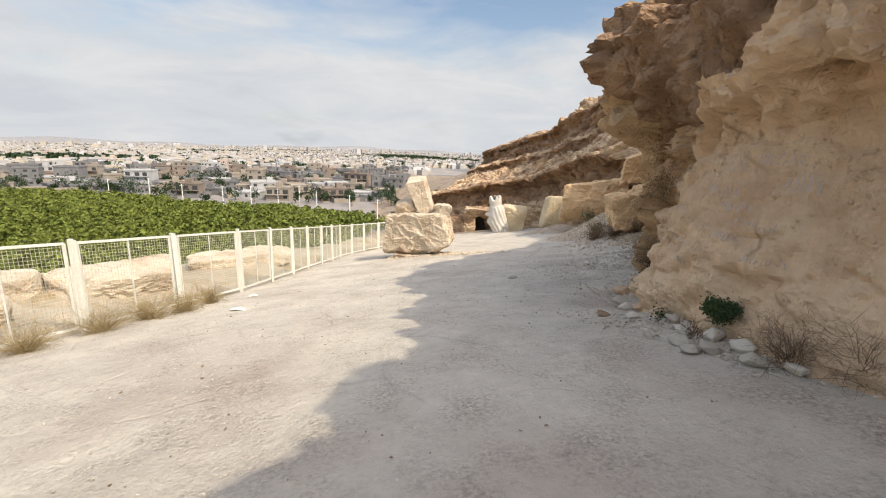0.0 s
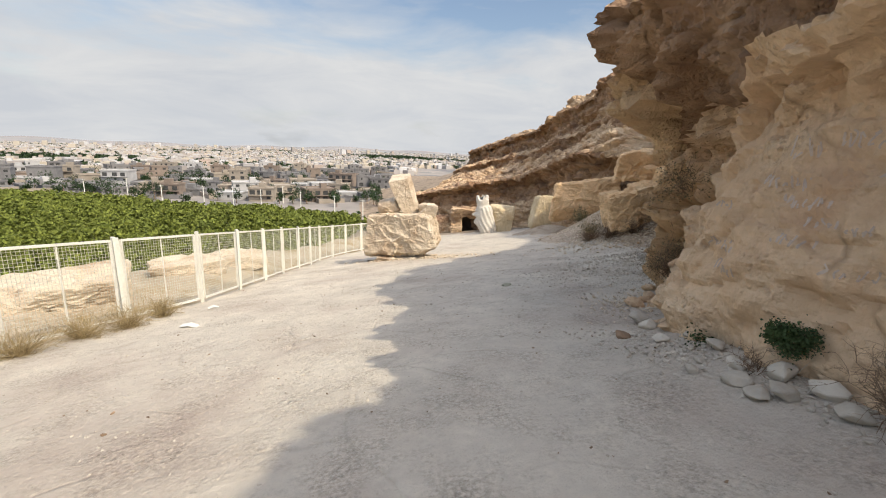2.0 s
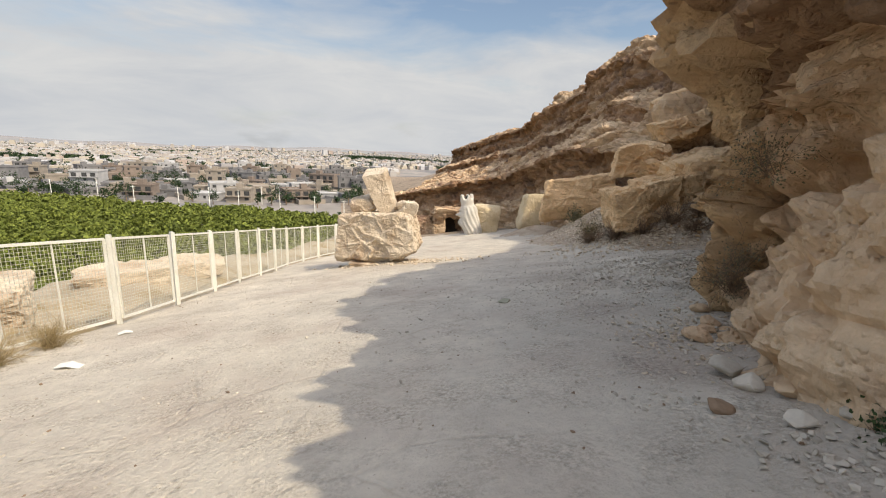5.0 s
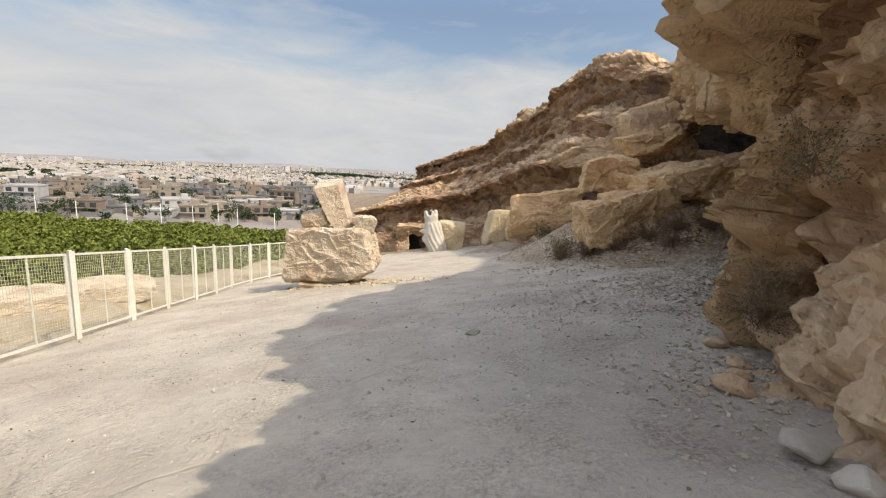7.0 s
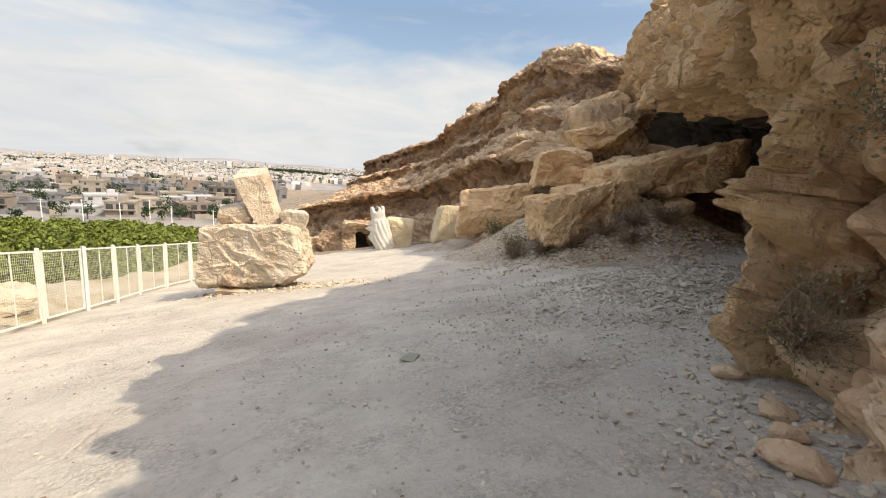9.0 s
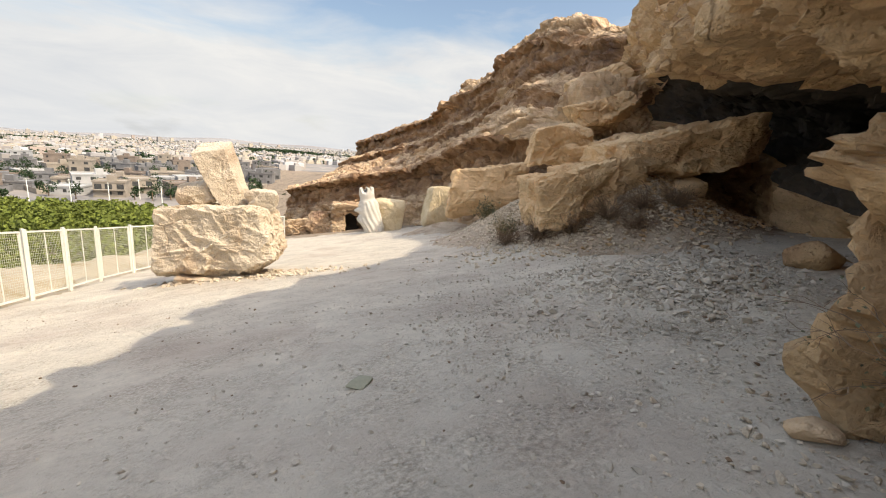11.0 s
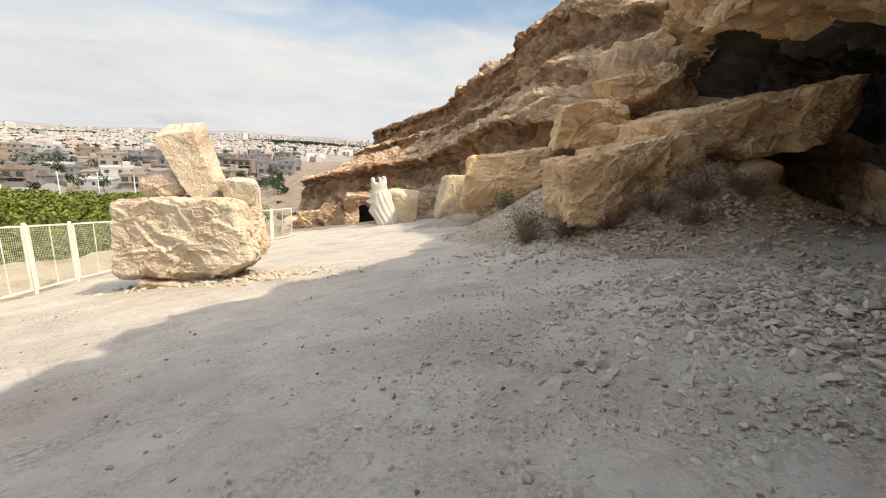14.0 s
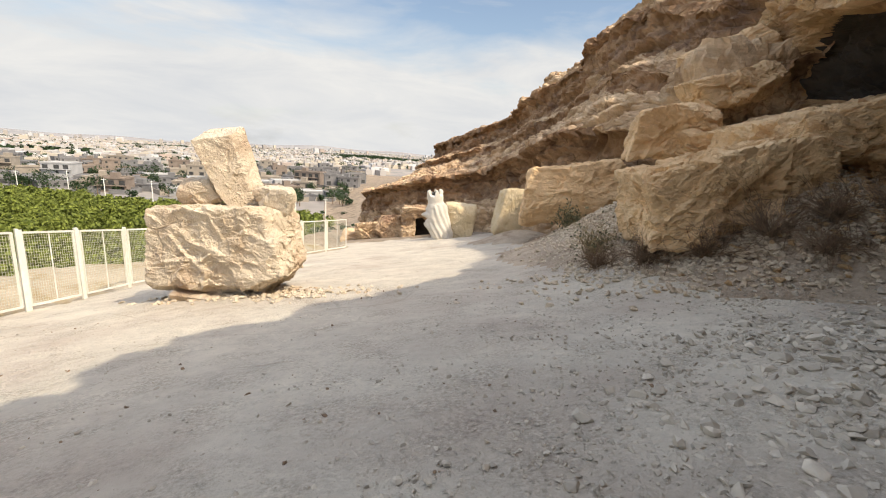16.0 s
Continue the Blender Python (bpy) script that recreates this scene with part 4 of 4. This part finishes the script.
for x, y, r, sd in ((2.29, 5.15, 0.15, 1), (2.60, 6.30, 0.14, 2), (2.52, 5.35, 0.13, 4), (2.62, 5.05, 0.19, 5), (2.38, 4.85, 0.15, 6),
                    (2.62, 4.72, 0.17, 7), (2.22, 4.92, 0.12, 8), (2.83, 4.55, 0.13, 9), (2.72, 5.75, 0.15, 10), (2.86, 6.2, 0.12, 11), (2.2, 5.5, 0.10, 12),
                    (2.45, 4.45, 0.16, 13), (2.9, 6.85, 0.16, 14), (3.05, 7.15, 0.20, 15), (2.55, 4.15, 0.14, 16), (2.95, 5.25, 0.13, 17), (2.4, 5.6, 0.08, 18)):
    loose_stone(x, y, r * 0.85, sd, lift=0.35)
loose_stone(2.42, 6.66, 0.11, 3, M_TWIG, "dark weathered rock lying on the path's edge")
for x, y, r, sd in ((3.58, 7.92, 0.21, 21), (4.15, 8.25, 0.13, 24), (4.55, 8.75, 0.15, 25), (3.88, 8.08, 0.11, 28), (2.98, 6.62, 0.14, 29)):
    loose_stone(x, y, r, sd, M_PROW, "tan boulder fallen at the foot of the cliff", "boulders at the cliff foot", 0.3)
loose_stone(9.4, 10.7, 0.5, 27, M_CLIFF, "tan boulder beside the rubble", "boulders at the cliff foot", 0.3)
p, f = rock_shape((0.105, 0.075, 0.02), 44, 3, cuts=5, rough=0.0, sharp=20)
ob = mesh_object("flat_stone", p, f, material("greenish_stone", (0.30, 0.29, 0.20), (0.40, 0.38, 0.28), 4.0, 0.9, 0.3, 30.0), smooth=False,
                 label="flat greenish-grey stone lying on the path", category="stone")
ob.matrix_world = pose(2.93, 11.06, path_z(2.93, 11.06) + 0.02, 4, -5, 40)

STONES = [stone_data(200 + i, 12) for i in range(14)]


def scatter(name, n, place, size, label, seed, mat=M_STONE):
    """Stones strewn over a stretch of ground."""
    rng = np.random.RandomState(seed)
    pl = Pile()
    for i in range(n):
        x, y = place(rng)
        s = size(rng)
        p, f = STONES[rng.randint(14)]
        m = pose(x, y, float(land_z(x, y)) + 0.22 * s, rng.uniform(-25, 25), rng.uniform(-25, 25), rng.uniform(0, 360))
        pl.put(p * s, f, m)
    mesh_object(name, pl.v, pl.f, mat, smooth=False, label=label, category="stones", kind="stuff")


def heap(cx, cy, rx, ry, turn):
    c, s = math.cos(radians(turn)), math.sin(radians(turn))

    def place(rng):
        a, b = rng.normal(0, 0.5, 2)
        return cx + c * a * rx - s * b * ry, cy + s * a * rx + c * b * ry
    return place


for i, (x, y, r) in enumerate(((7.4, 11.3, 0.13), (6.9, 11.8, 0.15), (7.9, 11.9, 0.14), (8.4, 12.3, 0.16), (6.6, 11.4, 0.12), (7.7, 10.9, 0.15), (8.7, 11.6, 0.17),
                               (6.2, 11.2, 0.11), (7.0, 12.5, 0.13), (8.1, 12.9, 0.14), (5.9, 11.6, 0.10), (6.4, 10.8, 0.12), (7.2, 10.6, 0.13), (9.2, 12.4, 0.15),
                               (5.3, 10.9, 0.09), (6.0, 12.6, 0.09), (4.9, 12.0, 0.07), (5.1, 10.3, 0.08))):
    loose_stone(x, y, r * 0.72, 300 + i, M_STONE, "pale grey limestone rock in the rubble heap", "rocks of the rubble heap")
scatter("rubble", 3000, heap(7.7, 11.7, 2.3, 1.5, 25), lambda r: r.uniform(0.012, 0.055) * (1 + (r.uniform() < 0.12) * 0.7), "heap of pale broken limestone rubble under the overhang", 31)
scatter("gravel", 9000, heap(6.6, 11.2, 3.4, 2.2, 20), lambda r: 0.005 + 0.013 * r.uniform() ** 1.6, "fine pale gravel strewn round the rubble", 41)
scatter("pebbles", 5000, heap(6.6, 11.8, 4.8, 3.4, 30), lambda r: 0.006 + 0.03 * r.uniform() ** 2, "loose pale pebbles strewn round the rubble", 32)
scatter("path_pebbles", 7000, lambda r: (r.uniform(-4.5, 7.5), r.uniform(3.0, 20.0)), lambda r: 0.005 + 0.016 * r.uniform() ** 2.5, "small pale pebbles strewn over the path", 33)
scatter("dark_pebbles", 420, lambda r: (r.uniform(-3.5, 7.0), r.uniform(4.0, 19.0)), lambda r: 0.008 + 0.022 * r.uniform() ** 2.5, "small dark stones strewn over the path", 40, M_TWIG)
scatter("scree", 2600, heap(10.4, 15.3, 2.8, 1.5, -40), lambda r: r.uniform(0.02, 0.09), "scree of broken limestone below the fallen blocks", 34, M_BLOCK)
scatter("scree", 3600, heap(11.7, 20.2, 4.2, 1.9, 68), lambda r: r.uniform(0.02, 0.08), "scree of broken limestone along the cliff foot", 35, M_BLOCK)
scatter("scree", 1300, heap(12.8, 14.4, 2.6, 1.1, -10), lambda r: r.uniform(0.03, 0.10), "scree of broken limestone in front of the shelter", 39, M_CLIFF)
scatter("foot_rubble", 420, heap(2.55, 5.4, 0.35, 2.2, 8), lambda r: r.uniform(0.01, 0.04), "small broken stones along the foot of the cliff", 36)
scatter("foot_rubble", 500, heap(3.9, 8.1, 0.8, 1.3, -40), lambda r: 0.01 + 0.035 * r.uniform() ** 2, "small broken stones below the overhang", 37, M_BLOCK)
scatter("boulder_rubble", 520, heap(2.8, 19.85, 2.1, 0.6, VIEW), lambda r: r.uniform(0.02, 0.10), "broken pale stones under the boulder", 38, M_BLOCK)
# pale outcrops outside the fence
for x, y, sx, sy, sz, sd in ((-7.2, 15.0, 1.7, 1.0, 0.62, 81), (-9.6, 13.6, 1.4, 1.0, 0.55, 84), (-5.9, 20.6, 1.5, 0.9, 0.5, 87), (-4.9, 23.4, 1.6, 0.9, 0.5, 90), (-8.6, 11.6, 1.0, 0.8, 0.4, 93)):
    rock("outcrop", (x, y, float(land_z(x, y)) + 0.15), (sx, sy, sz), (0, 0, 30), sd, 5, M_BLOCK, label="pale weathered limestone outcrop behind the fence",
         category="rock", group="outcrops behind the fence", cuts=6, rough=0.09, freq=1.5)


def twig_bush(rng, n, radius, height, droop=0.3, w=0.006, forks=3):
    """Fine dry stems that rise from one root and fork."""
    pl = Pile()
    tips = []

    def stem(p, d, length, width, depth):
        segs = 4
        pts = [p]
        for i in range(segs):
            d = (d + Vector(rng.normal(0, 0.22, 3)) + Vector((0, 0, -droop * 0.1 * i))).normalized()
            pts.append(pts[-1] + d * length / segs)
        side = d.cross(Vector((0.3, 0.2, 1))).normalized()
        up = d.cross(side)
        V, F = [], []
        for i, q in enumerate(pts):
            k = width * (1 - 0.7 * i / segs)
            V += [q + side * k, q - side * k * 0.5 + up * k * 0.8, q - side * k * 0.5 - up * k * 0.8]
        for i in range(segs):
            for j in range(3):
                F.append((i * 3 + j, i * 3 + (j + 1) % 3, i * 3 + 3 + (j + 1) % 3, i * 3 + 3 + j))
        pl.put(V, F)
        tips.extend(pts[2:])
        if depth:
            for _ in range(forks):
                stem(pts[rng.randint(1, segs + 1)], (d + Vector(rng.normal(0, 0.6, 3))).normalized(), length * rng.uniform(0.4, 0.65), width * 0.6, depth - 1)

    for _ in range(n):
        a = rng.uniform(0, 6.28)
        r = rng.uniform(0.2, 1.0)
        d = Vector((math.cos(a) * r * radius, math.sin(a) * r * radius, height * rng.uniform(0.6, 1.1)))
        stem(Vector((rng.normal(0, 0.04), rng.normal(0, 0.04), -0.03)), d.normalized(), d.length, w, 2)
    return pl, tips


def leaves_on(rng, tips, n, size):
    V, F = [], []
    for _ in range(n):
        c = np.array(tips[rng.randint(len(tips))]) + rng.normal(0, 0.03, 3)
        a = rng.normal(0, 1, 3)
        a /= np.linalg.norm(a)
        b = np.cross(a, rng.normal(0, 1, 3))
        b /= np.linalg.norm(b)
        s1, s2 = size * rng.uniform(0.7, 1.3), size * 0.42
        n0 = len(V)
        V += [c, c + a * s1 * 0.5 + b * s2, c + a * s1, c + a * s1 * 0.5 - b * s2 + np.cross(a, b) * s2 * 0.4]
        F += [(n0, n0 + 1, n0 + 2), (n0, n0 + 2, n0 + 3)]
    return V, F


def bush(name, x, y, z, radius, height, seed, stems, label, leaf=None, leaf_n=0, leaf_size=0.03, twig=M_TWIG, tilt=(0, 0, 0), w=0.005, forks=3, category="bush", group=""):
    rng = np.random.RandomState(seed)
    root = new(name)
    root.matrix_world = pose(x, y, z, *tilt)
    tagged(root, label, category, group)
    pl, tips = twig_bush(rng, stems, radius, height, w=w, forks=forks)
    mesh_object("branchwork", pl.v, pl.f, twig, root, smooth=False)
    if leaf:
        mesh_object("foliage", *leaves_on(rng, tips, leaf_n, leaf_size), leaf, root, smooth=False)
    return root


GZ = lambda x, y: float(land_z(x, y))
bush("green_shrub", 2.70, 5.03, 1.87, 0.06, 0.055, 1, 30, "round dark green shrub growing out of the cliff foot", M_SHRUB, 2400, 0.02, tilt=(0, -30, 0))
bush("green_shrub", 2.70, 5.17, 1.88, 0.05, 0.05, 9, 24, "dark green shrub growing out of the cliff foot", M_SHRUB, 2200, 0.024, tilt=(0, -30, 0))
bush("small_plant", 2.84, 5.98, 1.36, 0.09, 0.16, 2, 16, "small dark brown-green plant among stones", M_SHRUB, 500, 0.03)
bush("dry_bush", 2.70, 4.30, GZ(2.7, 4.3), 0.30, 0.35, 3, 80, "dry brown bush at the cliff foot", group="dry bushes")
bush("dry_bush", 2.55, 5.25, GZ(2.55, 5.25), 0.16, 0.18, 4, 18, "small dry brown bush among stones", group="dry bushes")
bush("dry_bush", 2.75, 3.7, GZ(2.75, 3.7), 0.35, 0.42, 5, 90, "dry brown bush at the cliff foot", group="dry bushes")
for i, (x, y, r, h) in enumerate(((9.1, 16.1, 0.4, 0.38), (9.5, 15.4, 0.55, 0.42), (10.1, 14.9, 0.55, 0.42), (10.7, 14.5, 0.45, 0.4), (8.8, 16.9, 0.35, 0.35), (11.4, 14.2, 0.5, 0.35), (10.2, 14.2, 0.4, 0.3))):
    bush("dry_bush", x, y, GZ(x, y), r, h, 20 + i, 75, "dry brown brushwood below the fallen block", group="dry bushes", w=0.008)
bush("grass_tuft", 9.3, 17.7, GZ(9.3, 17.7), 0.45, 0.6, 31, 70, "grey-green grass tuft at the cliff foot", M_OLIVE, 260, 0.06, M_STRAW, w=0.006, category="grass")
bush("grass_tuft", 11.4, 21.6, GZ(11.4, 21.6), 0.35, 0.5, 32, 50, "grey-green grass tuft at the cliff foot", M_OLIVE, 500, 0.07, M_STRAW, w=0.006, category="grass")
for i, (x, y, r) in enumerate(((-4.6, 12.0, 0.45), (-5.1, 11.5, 0.5), (-5.6, 10.6, 0.5), (-6.2, 9.6, 0.5), (-4.3, 12.9, 0.3))):
    bush("dry_grass", x, y, GZ(x, y), r, 0.36, 40 + i, 170, "clump of dry straw-coloured grass along the fence", None, 0, 0.03, M_STRAW, w=0.005, forks=2, category="grass", group="dry grass along the fence")
# the thorny bush that hangs over the pillar
bush("thorn_bush", 4.55, 8.35, 1.35, 0.28, 0.50, 51, 20, "sparse thorny bush with small olive leaves against the rock", M_OLIVE, 700, 0.022, tilt=(0, -18, 0), w=0.006, forks=4)
bush("thorn_bush", 4.30, 8.05, 2.75, 0.30, 0.40, 52, 12, "sparse thorny bush hanging from the overhang", M_OLIVE, 420, 0.026, tilt=(0, -40, 20), w=0.006, forks=4)
bush("dry_bush", 4.5, 8.3, 1.45, 0.28, 0.26, 53, 22, "tangle of bare grey branches at the rock's foot", None, 0, 0.03, tilt=(0, -30, 0), w=0.006, forks=3, group="dry bushes")
for i in range(60):
    rng = np.random.RandomState(700 + i)
    az, d = rng.uniform(3, 24), rng.uniform(48, 210)
    x, y = 3 + d * math.sin(radians(az)), 9 + d * math.cos(radians(az))
    v, f = leaf_clump(rng, 60, 0.9, 0.6, 0.3)
    mesh_object("hill_shrub", v + (x, y, GZ(x, y) + 0.5), f, M_TREE, smooth=False, label="dark shrub on the dry hillside", category="shrub", group="shrubs on the hillside")


# ---------------------------------------------------------------- faded graffiti on the smooth face
bpy.context.view_layer.update()
NEAR_FACE = bpy.data.objects["cliff_near"]


def on_face(y, z):
    hit, p, n, _ = NEAR_FACE.ray_cast(Vector((0.5, y, z)), Vector((1, 0, 0)))
    return (p + Vector((-0.004, 0, 0))) if hit else None


MARKS = Pile()


def scrawl(y0, z0, width, height, letters, seed, mat):
    """A row of unreadable brush strokes on the rock."""
    rng = np.random.RandomState(seed)
    pl = MARKS
    for i in range(letters):
        yc = y0 - width * (i + 0.5) / letters
        pts = [(yc + rng.uniform(-0.4, 0.4) * width / letters, z0 + rng.uniform(0, height)) for _ in range(4)]
        run = spline(pts, [5] * 3)
        last = None
        for (ya, za) in run:
            p = on_face(ya, za)
            if p is None:
                last = None
                continue
            if last is not None and (p - last).length < 0.12:
                d = (p - last).normalized()
                w = d.cross(Vector((-1, 0, 0))).normalized() * 0.008
                pl.put([last - w, last + w, p + w, p - w], [(0, 1, 2, 3)])
            last = p


for i, (y, z, w, h, n) in enumerate(((5.35, 3.35, 0.5, 0.16, 7), (5.75, 3.25, 0.3, 0.22, 4), (5.65, 2.85, 0.45, 0.12, 8), (5.35, 2.72, 0.5, 0.10, 9), (5.55, 2.55, 0.35, 0.10, 6),
                                     (6.35, 2.75, 0.25, 0.10, 4), (6.30, 2.35, 0.4, 0.14, 7), (6.1, 2.15, 0.35, 0.12, 6), (5.0, 3.1, 0.4, 0.25, 5), (5.9, 3.0, 0.5, 0.12, 8), (5.1, 2.4, 0.4, 0.1, 6))):
    scrawl(y, z, w, h, n, 800 + i, M_SCRIBBLE)
mesh_object("graffiti", MARKS.v, MARKS.f, M_SCRIBBLE, smooth=False, label="faded grey painted scrawls on the smooth rock face", category="graffiti", kind="stuff")


# ---------------------------------------------------------------- utility poles, rock doorway, litter


def tapered_pole(h, r0, r1, n=10):
    V = [(r * math.cos(2 * math.pi * j / n), r * math.sin(2 * math.pi * j / n), z) for z, r in ((-0.4, r0), (h, r1)) for j in range(n)]
    return V, [(j, (j + 1) % n, n + (j + 1) % n, n + j) for j in range(n)] + [tuple(range(n, 2 * n))]


for i, (az, k) in enumerate(((-24, 1.02), (-17.5, 1.03), (-13.5, 1.04), (-10.5, 1.06), (-7.5, 1.03), (-3, 1.04), (1.0, 1.03), (4.5, 1.02), (-20.5, 1.12), (-5, 1.14))):
    edge = np.interp(az, [-60, -30, -26, -17, -8, 2, 6, 12], [245, 225, 212, 172, 158, 138, 128, 120]) * 1.28 * k
    x, y = edge * math.sin(radians(az)), edge * math.cos(radians(az))
    root = new("utility_pole")
    root.matrix_world = pose(x, y, GZ(x, y), 0, 0, i * 23)
    tagged(root, "pale concrete utility pole at the orchard's edge", "pole", "utility poles")
    mesh_object("shaft", *tapered_pole(8.5, 0.19, 0.11), M_PAINT, root)
    mesh_object("crossarm", *box(-0.9, 0.9, -0.06, 0.06, 8.0, 8.14), M_PAINT, root, smooth=False)

door = new("rock_doorway")
door.matrix_world = pose(14.7, 48.5, -6.7, 0, 0, -16)
tagged(door, "dark doorway cut into the low limestone wall", "doorway")
for nm, c, sz, sd in (("jamb", (-1.5, 0, 1.2), (0.75, 1.3, 1.7), 901), ("jamb", (1.6, 0, 1.2), (0.85, 1.3, 1.7), 902), ("lintel", (0.2, 0, 2.9), (2.6, 1.5, 0.6), 903)):
    p, f = rock_shape(sz, sd, 5, cuts=6, rough=0.14, sharp=20)
    mesh_object(nm, p + np.array(c), f, M_LEDGES, door, smooth=False)
# dark panel added behind the opening, coloured for the shade inside
mesh_object("chamber", *box(-1.2, 1.2, 1.0, 1.3, -0.5, 2.8), M_RECESS_SHADE, door, smooth=False)

for x, y, sx, sz, sd in ((12.3, 50.2, 1.5, 1.5, 911), (10.2, 51.4, 1.3, 1.1, 914), (8.6, 52.6, 1.0, 0.7, 917), (16.9, 46.6, 1.3, 1.7, 920)):
    rock("rock_ledge", (x, y, GZ(x, y) + sz * 0.55), (sx, 1.2, sz), (0, 3, -16), sd, 5, M_LEDGES, label="low rough limestone ledge at the path's far end",
         category="rock", group="ledges at the far end", cuts=5, rough=0.16, freq=1.3, sharp=20)

for x, y, sx, sy, tn in ((-3.35, 13.2, 0.11, 0.05, 20), (-3.3, 11.2, 0.16, 0.06, -15)):
    V = [(-sx, -sy, 0.0), (0, -sy * 1.1, 0.03), (sx, -sy, 0.005), (-sx, sy, 0.01), (0, sy, 0.045), (sx, sy * 0.9, 0.0)]
    ob = mesh_object("paper_scrap", V, [(0, 1, 4, 3), (1, 2, 5, 4)], M_PAINT, smooth=False, label="crumpled white litter scrap near the fence", category="litter", group="litter near the fence")
    ob.matrix_world = pose(x, y, GZ(x, y) + 0.02, 0, 0, tn)
    ob.modifiers.new("thickness", 'SOLIDIFY').thickness = 0.006
for i, (x, y, r) in enumerate(((5.45, 11.05, 0.055), (4.35, 12.4, 0.03), (1.9, 8.9, 0.028), (0.6, 7.4, 0.02), (4.9, 10.2, 0.04), (3.9, 13.9, 0.04), (2.2, 12.9, 0.03))):
    loose_stone(x, y, r * 0.5, 950 + i, M_TWIG, "small dark stone lying on the path", "dark stones on the path")
